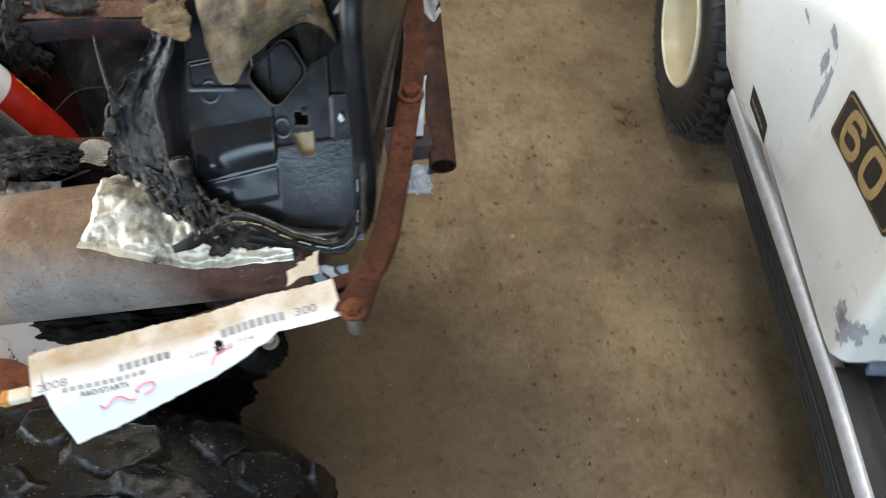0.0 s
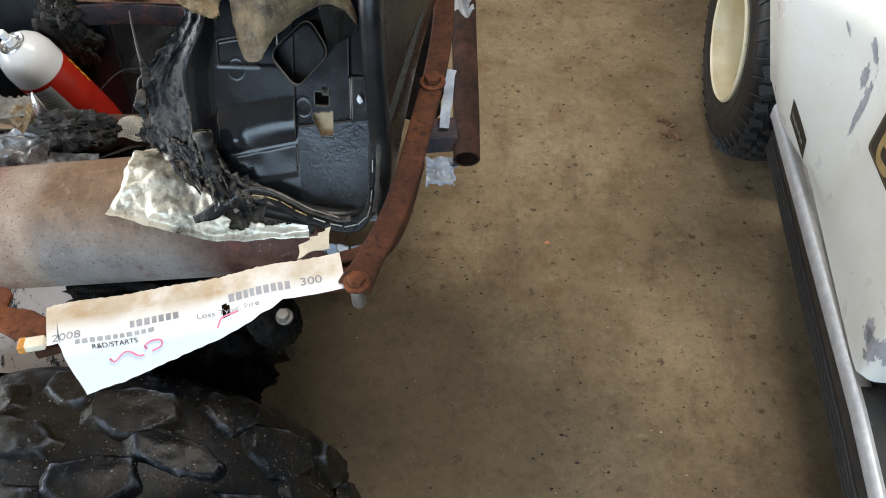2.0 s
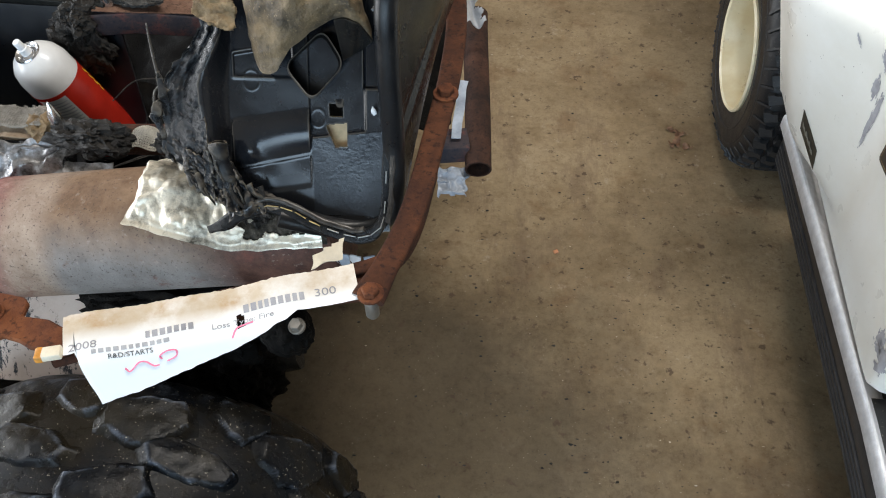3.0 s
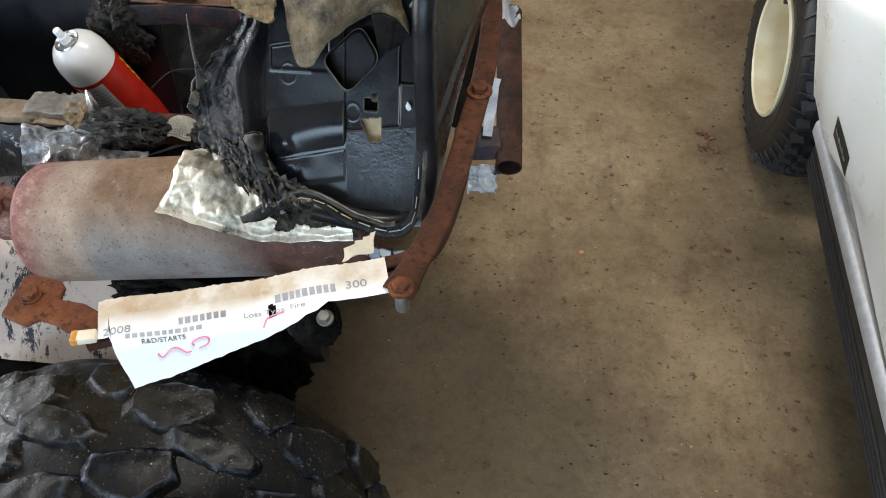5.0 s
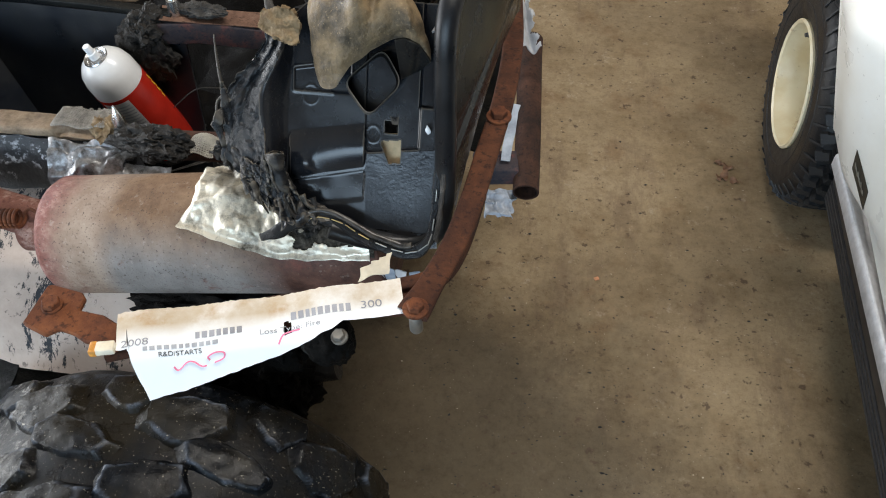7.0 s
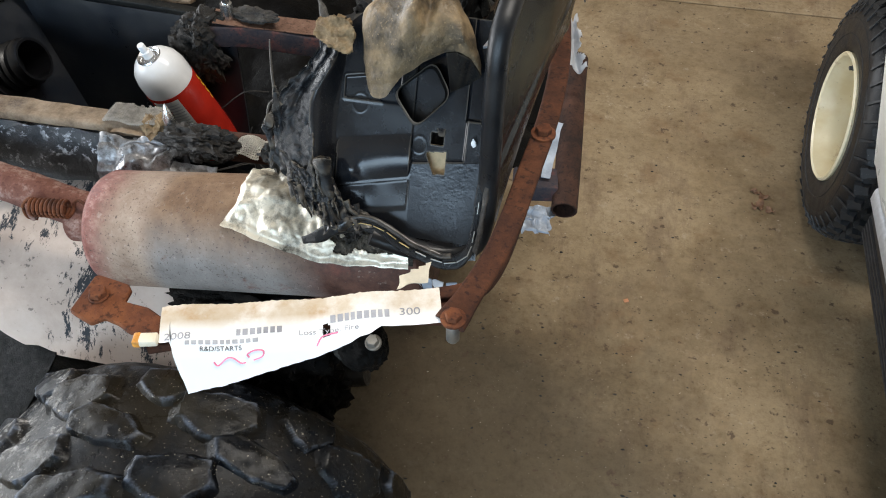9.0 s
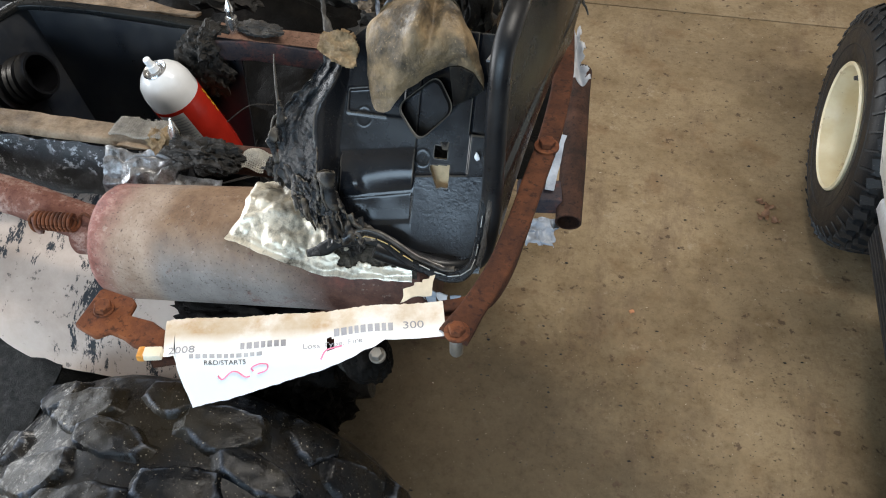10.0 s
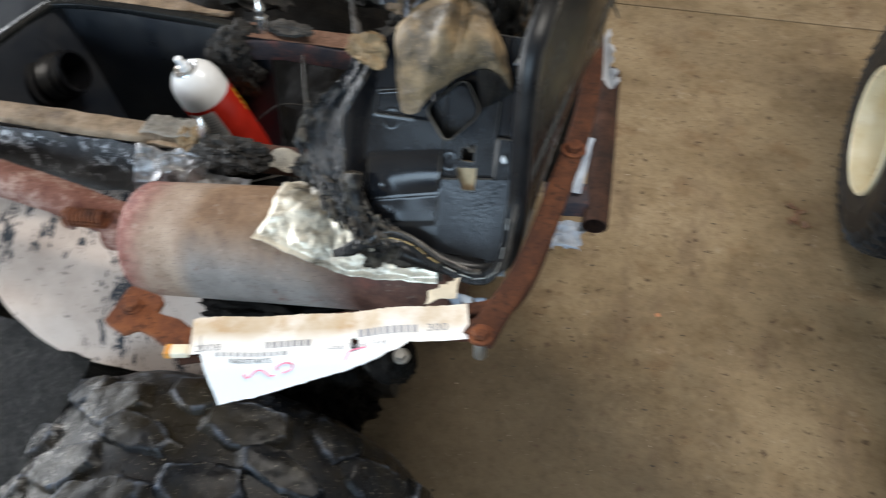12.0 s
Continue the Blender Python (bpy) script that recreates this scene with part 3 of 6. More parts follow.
def cowl_skin(u, v):
    # side, rounded corner and the face towards the footwell as one skin
    if u > 0.45:
        p = cowl_side((u - 0.45) / 0.55, v)
    elif u > 0.25:
        t = radians(90) * (0.45 - u) / 0.20
        q = cowl_side(0.0, v)
        p = Vector((q.x + CR * (1 - math.cos(t)), q.y - CR * math.sin(t), q.z))
    else:
        q = cowl_side(0.0, v)
        p = Vector((q.x + CR + (0.72 - q.x - CR) * (0.25 - u) / 0.25, q.y - CR, q.z))
    # the bottom edge turns up a little round the corner
    p.z += 0.010 * ss(0.5, 0.36, u) * (1 - ss(0.0, 0.25, v))
    return p


cowl = part("cowl", sheet(cowl_skin, 72, 40, COWL_T), PAINT, cart, "scuffed cream-white painted cowl")
# fold of the panel along the wheel arch
edge = [cowl_side(1.0, v) for v in [i / 16 for i in range(17)]]
part("arch_lip", sweep([p + Vector((0.0085, 0.003, 0)) for p in edge], rounded(0.014, 0.018, 0.005), up=(1, 0, 0)), PAINT, cart)
# the fender over the wheel, past the arch edge
part("fender", sheet(lambda u, v: Vector((side_x(0.975, 0.6) + 0.03 + 0.5 * v, 0.975 + 0.55 * u, 0.56 + 0.08 * math.sin(min(1, v * 6) * 1.5) - 0.03 * u)), 14, 24, 0.004), PAINT, cart)


part("deck", sheet(lambda u, v: Vector((side_x(0.447 + 0.528 * v, 0.575) + 0.086 + 0.7 * u, 0.447 + 1.0 * v, 0.632)), 8, 8, 0.004), PAINT, cart)
part("deck_seam", sweep([(side_x(0.45 + 0.5 * t, 0.575) + 0.062, 0.452 + 0.5 * t, 0.6365) for t in [i / 10 for i in range(11)]], rounded(0.006, 0.003, 0.001)), BLACK_RUBBER, cart, "dark seam along the deck")
part("footwell_trim", block((0.68, 0.010, 0.020), Matrix.Translation((0.385, 0.4405, 0.292)), 0.003), BLUE_TRIM, cart, "blue-grey trim strip along the footwell")


def sill_x(y):
    """The sill stands out a little more towards the wheel."""
    return -0.013 * max(0.0, y - 0.42) / 0.56


def ribbed(y0, y1):
    prof = [(0.034, 0.182), (0.006, 0.182)]
    for i in range(4):
        z = 0.1845 + i * 0.0100
        prof += [(0.003, z), (0.000, z + 0.002), (0.000, z + 0.0055), (0.003, z + 0.0075), (0.006, z + 0.008), (0.006, z + 0.009)]
    prof += [(0.002, 0.2255), (0.0005, 0.229), (0.0005, 0.2505)]
    prof += [(0.002, 0.2555), (0.034, 0.2555)]
    bm = bmesh.new()
    rings = []
    for y, inset in ((y0, 0.004), (y0 + 0.004, 0), (0.42, 0), (y1 - 0.012, 0), (y1 - 0.003, 0.003), (y1, 0.009)):
        rings.append([bm.verts.new((x + inset + sill_x(y), y, 0.22 + (z - 0.22) * (1 - inset * 12))) for x, z in prof])
    n = len(prof)
    for a, b in zip(rings, rings[1:]):
        for j in range(n):
            bm.faces.new((a[j], a[(j + 1) % n], b[(j + 1) % n], b[j]))
    bm.faces.new(rings[0])
    bm.faces.new(rings[-1][::-1])
    return bm


part("sill_rub_strip", ribbed(-1.1, 0.985), BLACK_RUBBER, cart, "ribbed black rubber sill strip")
flange = [(0.034, 0.257), (-0.0005, 0.257), (-0.002, 0.260), (-0.002, 0.277), (-0.001, 0.2825), (0.0015, 0.2850), (0.0045, 0.2852), (0.006, 0.280), (0.034, 0.264)]
part("sill_trim", sweep([(1.7 * sill_x(y), y, 0) for y in (-1.1, -0.5, 0.0, 0.42, 0.6, 0.8, 0.9, 0.978)], [(x, z) for x, z in flange]), BEARING_METAL, cart, "worn bare aluminium sill trim")
part("sill_beam", block((0.10, 2.0, 0.08), Matrix.Translation((0.085, -0.06, 0.232)), 0.004), BLACK_RUBBER, cart)


def mat_surface(u, v):
    x, y = 0.0065 + 0.77 * u, -1.05 + 1.502 * v
    rib = 0.0016 * (0.5 + 0.5 * math.sin(x * 420)) if x > 0.075 else 0.0
    return Vector((x, y, 0.272 + rib + 0.004 * ss(0.05, 0.03, x)))


part("floor_mat", sheet(mat_surface, 120, 12, 0.004), MAT_RUBBER, cart, "worn black rubber floor mat")
part("chassis", block((0.62, 2.6, 0.10), Matrix.Translation((0.46, 0.4, 0.20)), 0.01), CHAR, cart)


# decals lie on the cowl
def on_side(y, z, lift=0.0012):
    return Vector((side_x(y, z) - lift, y, z))


def decal(corners, lift, r=0.006):
    """A thin rounded plate over a quad of (y, z) corners on the cowl's side."""
    c = [Vector(p) for p in corners]
    pts = []
    n = len(c)
    for i in range(n):
        p, a, b = c[i], c[i - 1], c[(i + 1) % n]
        p0, p1 = p + (a - p).normalized() * r, p + (b - p).normalized() * r
        for k in range(4):
            t = k / 3
            pts.append((1 - t) ** 2 * p0 + 2 * t * (1 - t) * p + t * t * p1)
    bm = bmesh.new()
    f = bm.faces.new([bm.verts.new(on_side(p.x, p.y, lift)) for p in pts])
    g = bmesh.ops.extrude_face_region(bm, geom=[f])
    for v in g["geom"]:
        if isinstance(v, bmesh.types.BMVert):
            v.co.x -= 0.0006
    return bm


def decal_strip(c, lift, n=14):
    """A thin plate that follows the curved side; corners front-low, front-high, rear-high, rear-low."""
    c = [Vector(p) for p in c]
    def at(u, v):
        p = (c[0] * (1 - v) + c[1] * v) * (1 - u) + (c[3] * (1 - v) + c[2] * v) * u
        return on_side(p.x, p.y, lift)
    return sheet(at, n, 4, 0.0006)


BADGE = [(0.690, 0.463), (0.687, 0.538), (0.488, 0.563), (0.492, 0.487)]


def badge_at(a, b):
    """A place on the badge: a along its length from the front end, b up from its lower edge."""
    c = [Vector(p) for p in BADGE]
    return (c[0] * (1 - b) + c[1] * b) * (1 - a) + (c[3] * (1 - b) + c[2] * b) * a


def inset(k):
    return [tuple(badge_at(a, b)) for a, b in ((k, k * 2.4), (k, 1 - k * 2.4), (1 - k, 1 - k * 2.4), (1 - k, k * 2.4))]


badge = part("badge", decal(BADGE, 0.0012, 0.008), DECAL_BLACK, cart, "black badge with a gold border and numerals")
part("badge_border", decal(inset(0.022), 0.0019, 0.007), DECAL_GOLD, badge)
part("badge_field", decal(inset(0.032), 0.0026, 0.006), DECAL_BLACK, badge)


def numeral(a0, a1, strokes, w):
    """Bold rounded strokes in a cell of the badge; points run 0..1 across and up."""
    bm = bmesh.new()
    for pts in strokes:
        q = []
        for p in spline([(x, y, 0) for x, y in pts], 6):
            c = badge_at(a0 + (a1 - a0) * p.x, 0.17 + 0.66 * p.y)
            q.append(c)
        left, right = [], []
        for k, c in enumerate(q):
            d = (q[min(k + 1, len(q) - 1)] - q[max(k - 1, 0)]).normalized()
            n = Vector((-d.y, d.x)) * w
            left.append(bm.verts.new(on_side(c.x + n.x, c.y + n.y, 0.0036)))
            right.append(bm.verts.new(on_side(c.x - n.x, c.y - n.y, 0.0036)))
        for k in range(len(q) - 1):
            bm.faces.new((left[k], left[k + 1], right[k + 1], right[k]))
    return bm


SIX = [[(0.92, 0.80), (0.80, 0.97), (0.45, 1.0), (0.12, 0.92), (0.02, 0.60), (0.02, 0.30), (0.14, 0.05), (0.5, 0.0), (0.86, 0.06), (0.98, 0.30), (0.86, 0.53), (0.5, 0.60), (0.12, 0.52)]]
ZERO = [[(0.5, 1.0), (0.14, 0.94), (0.02, 0.66), (0.02, 0.34), (0.14, 0.06), (0.5, 0.0), (0.86, 0.06), (0.98, 0.34), (0.98, 0.66), (0.86, 0.94), (0.5, 1.0)]]
part("numeral", numeral(0.15, 0.38, SIX, 0.0062), DECAL_GOLD, badge, "gold numeral 6", smooth=False)
part("numeral", numeral(0.50, 0.73, ZERO, 0.0062), DECAL_GOLD, badge, "gold numeral 0", smooth=False)
plate = part("side_plate", decal_strip([(0.845, 0.371), (0.840, 0.410), (0.802, 0.367), (0.802, 0.330)], 0.0012), plain("dark_nameplate", (0.05, 0.045, 0.035), 0.4, 0.3), cart, "small dark nameplate")
for i in range(9):
    t0 = 0.14 + 0.08 * i
    y0, z0 = 0.8425 - 0.0405 * t0, 0.3905 - 0.042 * t0 + 0.0016 * math.sin(i * 2.4)
    part("print_line", decal_strip([(y0, z0 - 0.003), (y0, z0 + 0.003 + 0.003 * (i % 3 == 0)), (y0 - 0.0026, z0 + 0.0005), (y0 - 0.0026, z0 - 0.0055)], 0.0028, 3), PRINT_GREY, plate)
SCUFF = plain("grey_scuff", (0.36, 0.35, 0.37), 0.6, 0, 0.2, 60)


def on_skin(u, v, lift):
    p = cowl_skin(u, v)
    n = (cowl_skin(u + 0.004, v) - p).cross(cowl_skin(u, v + 0.004) - p).normalized()
    return p + n * (lift if n.x < 0.2 and n.y < 0.5 else -lift)


def skin_patch(u0, v0, major, minor, seed, cut=0.0, lift=0.0009):
    """An irregular worn patch that follows the cowl's skin; its two half axes are steps in (u, v)."""
    def at(a, b):
        a, b = 2.4 * a - 1.2, 2.4 * b - 1.2
        return on_skin(u0 + major[0] * a + minor[0] * b, v0 + major[1] * a + minor[1] * b, lift)

    def keep(a, b):
        a, b = 2.4 * a - 1.2, 2.4 * b - 1.2
        w = 0.55 * noise.noise(Vector((a * 2.1, b * 2.1, seed * 3.7))) + 0.45 * noise.noise(Vector((a * 6, b * 6, seed)))
        return math.hypot(a, b) + 0.9 * w + cut < 0.78
    return sheet(at, 34, 34, 0.0002, keep=keep)


def yz(y, z):
    return 0.45 + 0.55 * (y - 0.467) / 0.508, 0.7 * (z - 0.2865) / 0.2885


for k, (y, z, ly, lz, cut) in enumerate([(0.737, 0.490, (-0.001, 0.052), (0.005, -0.002), 0.0), (0.749, 0.527, (0.001, 0.022), (0.005, -0.002), 0.0),
                                         (0.749, 0.566, (0.010, 0.010), (0.004, 0.016), 0.15), (0.785, 0.572, (0.006, 0.008), (0.004, 0.012), 0.25)]):
    u, v = yz(y, z)
    part("scuff_mark", skin_patch(u, v, (ly[0] * 1.083, ly[1] * 2.426), (lz[0] * 1.083, lz[1] * 2.426), k + 1, cut), SCUFF, cart, smooth=False)
for k, (u, v, ru, rv, cut) in enumerate([(0.42, 0.125, 0.07, 0.06, -0.05), (0.34, 0.165, 0.07, 0.055, 0.0), (0.47, 0.16, 0.02, 0.05, 0.1), (0.29, 0.12, 0.03, 0.035, 0.1), (0.240, 0.15, 0.006, 0.035, 0.0), (0.236, 0.27, 0.007, 0.05, 0.0), (0.226, 0.40, 0.008, 0.07, 0.0), (0.27, 0.34, 0.02, 0.05, 0.2), (0.32, 0.46, 0.015, 0.05, 0.25)]):
    part("scuff_mark", skin_patch(u, v, (ru, 0.0), (ru * 0.2, rv), 20 + k, cut), SCUFF, cart, smooth=False)
GRIME = plain("tan_grime", (0.50, 0.36, 0.20), 0.7, 0, 0.3, 60)
for k in range(5):
    part("grime_band", skin_patch(0.50 + 0.105 * k, 0.935, (0.085, 0.0), (0.0, 0.045), 40 + k, -0.25), GRIME, cart, smooth=False)

# front wheel: axle along the cart's x, outer face towards the aisle
RIM_R = 0.1185
AX = Matrix.Translation(CART.inverted() @ Vector((0.6245, 1.231, 0.2285))) @ Matrix.Rotation(radians(2.5), 4, "Z") @ Matrix.Rotation(radians(-90), 4, "Y")
# local z of AX points to the aisle
tyre_prof = [(RIM_R - 0.004, 0.084), (RIM_R + 0.004, 0.093), (RIM_R + 0.018, 0.0965), (0.158, 0.0985), (0.182, 0.0970), (0.199, 0.091), (0.210, 0.079), (0.2155, 0.060), (0.219, 0.03)]
tyre_prof = tyre_prof + [(r, -h) for r, h in reversed(tyre_prof)]
cart_tyre = part("front_tyre", lathe(tyre_prof, AX, 72, closed=True), SHADED_RUBBER, cart, "black all-terrain tyre with block tread")
for r in (0.150, 0.178):
    part("sidewall_ring", lathe([(r, 0.0950 - (r - 0.15) * 0.04), (r + 0.002, 0.0990 - (r - 0.15) * 0.04), (r + 0.004, 0.0950 - (r - 0.15) * 0.04)], AX, 72), RUBBER, cart_tyre)


def tread_block(w, l, h):
    bm = bmesh.new()
    base = [(-0.5, -0.5), (-0.15, -0.5), (0.0, -0.38), (0.5, -0.38), (0.5, 0.38), (0.1, 0.38), (-0.05, 0.5), (-0.5, 0.5)]
    a = [bm.verts.new((x * w, y * l, 0)) for x, y in base]
    b = [bm.verts.new((x * w * 0.9, y * l * 0.86, h)) for x, y in base]
    n = len(base)
    for i in range(n):
        bm.faces.new((a[i], a[(i + 1) % n], b[(i + 1) % n], b[i]))
    bm.faces.new(b)
    bmesh.ops.recalc_face_normals(bm, faces=bm.faces)
    me = bpy.data.meshes.new("tread_block")
    bm.to_mesh(me)
    bm.free()
    me.materials.append(RUBBER)
    return me


block_in, block_mid, block_out = tread_block(0.025, 0.0235, 0.011), tread_block(0.026, 0.0225, 0.012), tread_block(0.034, 0.0050, 0.0022)
for row, (h, r, lean, me, flip, skew) in enumerate(((0.0145, 0.2185, 0, block_in, 1, 0), (-0.0145, 0.2185, 0, block_in, -1, 0), (0.0435, 0.2165, 5, block_mid, -1, -18), (0.0715, 0.2095, 28, block_mid, 1, 16), (0.0885, 0.2030, 60, block_out, 1, 8))):
    for i in range(40):
        a = 2 * math.pi * (i + 0.5 * (row % 2)) / 40
        ob = new("tread_block", me)
        ob.parent = cart_tyre
        ob.matrix_basis = AX @ Matrix.Rotation(a, 4, "Z") @ Matrix.Translation((r, 0, h)) @ Matrix.Rotation(radians(90), 4, "Y") @ Matrix.Rotation(radians(-lean), 4, "Y") @ Matrix.Rotation(radians(skew) + (0 if flip > 0 else math.pi), 4, "Z")
# steel rim with a deep dish
rim_prof = [(RIM_R, 0.070), (RIM_R + 0.002, 0.083), (RIM_R - 0.002, 0.0865), (RIM_R - 0.006, 0.083), (RIM_R - 0.008, 0.070), (RIM_R - 0.010, 0.066), (RIM_R - 0.013, 0.050), (RIM_R - 0.015, 0.0), (RIM_R - 0.020, -0.020), (0.085, -0.032), (0.050, -0.034), (0.042, -0.022), (0, -0.020)]
rim = part("front_rim", lathe([(r, h + 0.013) for r, h in rim_prof], AX, 56), RIM_CREAM, cart, "cream-painted steel rim, stained yellow")
part("valve_stem", lathe([(0, 0.034), (0.004, 0.034), (0.004, 0.030), (0.0055, 0.028), (0.0055, 0.004), (0.008, 0.0), (0, 0.0)], AX @ Matrix.Rotation(radians(40), 4, "Z") @ Matrix.Translation((0.098, 0, 0.050)) @ Matrix.Rotation(radians(-12), 4, "Y"), 12), BLACK_RUBBER, rim, "black rubber valve stem")
part("axle", lathe([(0.03, -0.02), (0.03, -0.25), (0, -0.25)], AX, 16), CHAR, cart)

# ---- the burnt quad bike; its nose points to -x, its tail to +x ----
atv = thing("quad_bike", Matrix.Translation((-0.34, 0.5, 0)), "burnt-out quad bike with rusted frame and melted black plastic", "quad bike", world_parts=True)

# near rear wheel
WC = Vector((-0.317, 0.203, 0.243))
# the tyre has lost its air and sags wide
SAG = 1.12
TW = Matrix.Translation(WC) @ Matrix.Rotation(radians(-90), 4, "X") @ Matrix.Diagonal((SAG, 1, 1, 1))   # local z points away from the camera's side (+y)
TR = 0.231
prof = [(0.13, 0.110), (0.15, 0.122), (0.18, 0.130), (0.203, 0.126), (0.217, 0.112), (0.225, 0.086), (0.2295, 0.05), (TR, 0.0)]
prof = prof + [(r, -h) for r, h in reversed(prof[:-1])]
bm = lathe(prof, TW, 120, closed=True)
bmesh.ops.subdivide_edges(bm, edges=[e for e in bm.edges if e.calc_length() > 0.02], cuts=1, use_grid_fill=True)
fuzz(fuzz(bm, 0.003, 14, 3), 0.0012, 60, 1)
tyre = part("rear_tyre", bm, TREAD, atv, "heat-damaged black knobby tyre with grey ash")


def lug(shape, h, seed):
    """A low moulded lug: flat top, sloping flanks and a foot that runs into the carcass."""
    n = len(shape)
    xs, ys = [p[0] for p in shape], [p[1] for p in shape]
    reach = 0.011
    x0, x1, y0, y1 = min(xs) - reach, max(xs) + reach, min(ys) - reach, max(ys) + reach

    def depth(x, y):
        best, inside = 1.0, False
        for i in range(n):
            ax, ay = shape[i]
            bx, by = shape[(i + 1) % n]
            t = max(0.0, min(1.0, ((x - ax) * (bx - ax) + (y - ay) * (by - ay)) / ((bx - ax) ** 2 + (by - ay) ** 2)))
            best = min(best, math.hypot(x - ax - t * (bx - ax), y - ay - t * (by - ay)))
            if (ay > y) != (by > y) and x < ax + (bx - ax) * (y - ay) / (by - ay):
                inside = not inside
        return best if inside else -best

    nu, nv = 38, 32
    bm = bmesh.new()
    grid = []
    for i in range(nu + 1):
        row = []
        for j in range(nv + 1):
            x, y = x0 + (x1 - x0) * i / nu, y0 + (y1 - y0) * j / nv
            d = depth(x, y) + 0.0016 * noise.noise(Vector((x * 90, y * 90, seed)))
            z = -0.006 + (h + 0.006) * (0.35 * ss(-0.010, -0.003, d) + 0.65 * ss(-0.0045, 0.0012, d)) + 0.0012 * ss(0.002, 0.016, d)
            row.append(bm.verts.new((x, y, z + 0.0007 * noise.noise(Vector((x * 60, y * 60, seed + 5))))) if d > -0.0105 else None)
        grid.append(row)
    for i in range(nu):
        for j in range(nv):
            q = (grid[i][j], grid[i + 1][j], grid[i + 1][j + 1], grid[i][j + 1])
            if all(q):
                bm.faces.new(q)
    return bm


# shapes in (along the tread, across it)
LUG_VEE = [(-0.031, 0.023), (0.004, 0.027), (0.032, 0.021), (0.036, -0.004), (0.006, -0.027), (-0.012, -0.022), (-0.036, -0.002)]
LUG_LONG = [(-0.044, -0.004), (-0.030, -0.022), (0.010, -0.020), (0.044, -0.006), (0.046, 0.010), (0.020, 0.021), (-0.030, 0.016)]
LUG_SIDE = [(-0.034, -0.030), (0.012, -0.036), (0.032, -0.006), (0.028, 0.034), (-0.022, 0.038), (-0.036, 0.006)]
PITCH = 10
for i in range(PITCH):
    for row, (across, shape, first, turn, big) in enumerate(((0.085, LUG_VEE, 91, 0, 0.80), (0.060, LUG_VEE, 76, 10, 1.04), (0.029, LUG_LONG, 101, -18, 0.92), (-0.018, LUG_VEE, 80, 14, 1.04), (-0.046, LUG_LONG, 102, 12, 0.98), (-0.104, LUG_SIDE, 85, -8, 0.95))):
        a = -radians(first + 36 * i)
        rim = abs(across) > 0.09
        rr = TR - 0.0145 if rim else TR - 0.001 - 4.0 * max(0.0, abs(across) - 0.05) ** 2
        tip = -18 if rim else 140 * max(0.0, across - 0.05)
        b = lug([(x * big, y * big) for x, y in shape], 0.0080, i * 7 + row)
        m = TW @ Matrix.Rotation(a, 4, "Z") @ Matrix.Translation((rr, 0, across)) @ Matrix.Rotation(radians(90), 4, "Y") @ Matrix.Rotation(radians(90), 4, "Z") @ Matrix.Rotation(radians(-tip), 4, "X") @ Matrix.Rotation(radians(turn), 4, "Z")
        for v in b.verts:
            v.co = m @ v.co
        fuzz(fuzz(b, 0.0026, 18, i + row * 3), 0.0010, 52, i)
        part("tread_lug", b, TREAD, tyre)
part("rear_rim", lathe([(0.13, 0.10), (0.125, 0.09), (0.10, 0.05), (0.04, 0.03), (0, 0.03)], TW, 40), CHAR_GREY, atv, "ashy scorched wheel rim")

# exhaust
MA, MB = Vector((-0.4054, 0.4022, 0.5829)), Vector((-0.055, 0.4127, 0.6246))
MM = Matrix.Translation(MA) @ (MB - MA).to_track_quat("Z", "Y").to_matrix().to_4x4()
ML, MR = (MB - MA).length, 0.0613
bm = lathe([(0, 0), (0.030, -0.002), (MR - 0.012, 0.0), (MR - 0.004, 0.003), (MR, 0.010), (MR, 0.10), (MR, 0.2), (MR, 0.3), (MR, ML - 0.012), (MR - 0.004, ML - 0.004), (MR - 0.014, ML), (0.02, ML), (0, ML)], MM, 64)
part("muffler", bm, MUFFLER, atv, "rust-blotched cylindrical steel muffler")
part("exhaust_pipe", fuzz(rod([(-0.85, 0.455, 0.60), (-0.66, 0.44, 0.605), (-0.54, 0.428, 0.600), (-0.47, 0.420, 0.589), (-0.395, 0.415, 0.582)], 0.0205, 24, 10), 0.0012, 60), RUST_PINK, atv, "scaled pinkish rusty exhaust pipe")
part("pipe_collar", lathe([(0.0205, -0.052), (0.0245, -0.050), (0.0250, -0.020), (0.0300, -0.004), (0.0330, 0.004)], MM @ Matrix.Translation((0.012, -0.002, 0)), 32), RUST_PINK, atv, "scaled rusty collar at the muffler end")
coil = [Vector((-0.486, 0.394, 0.6055)) + Vector((0.044 * t, 0.001 * t, 0.004 * t)) + Vector((0, math.cos(t * 9 * 2 * math.pi), math.sin(t * 9 * 2 * math.pi))) * 0.0088 for t in [i / 144 for i in range(145)]]
spring = part("exhaust_spring", sweep(coil, circle(0.0019, 7)), RUST, atv, "small rusty coil spring")
part("spring_hook", rod([coil[-1], coil[-1] + Vector((0.006, 0.002, 0.004)), (-0.424, 0.402, 0.612), (-0.412, 0.406, 0.610)], 0.0019, 8), RUST, spring)
part("spring_hook", rod([coil[0], coil[0] + Vector((-0.008, 0.0, 0.002)), (-0.503, 0.400, 0.598), (-0.502, 0.398, 0.584), (-0.494, 0.402, 0.578)], 0.0019, 8), RUST, spring)
part("spring_lug", fuzz(block((0.010, 0.010, 0.026), Matrix.Translation((-0.497, 0.402, 0.590)) @ Matrix.Rotation(radians(14), 4, "Y"), 0.003), 0.001, 90), RUST_PINK, spring)

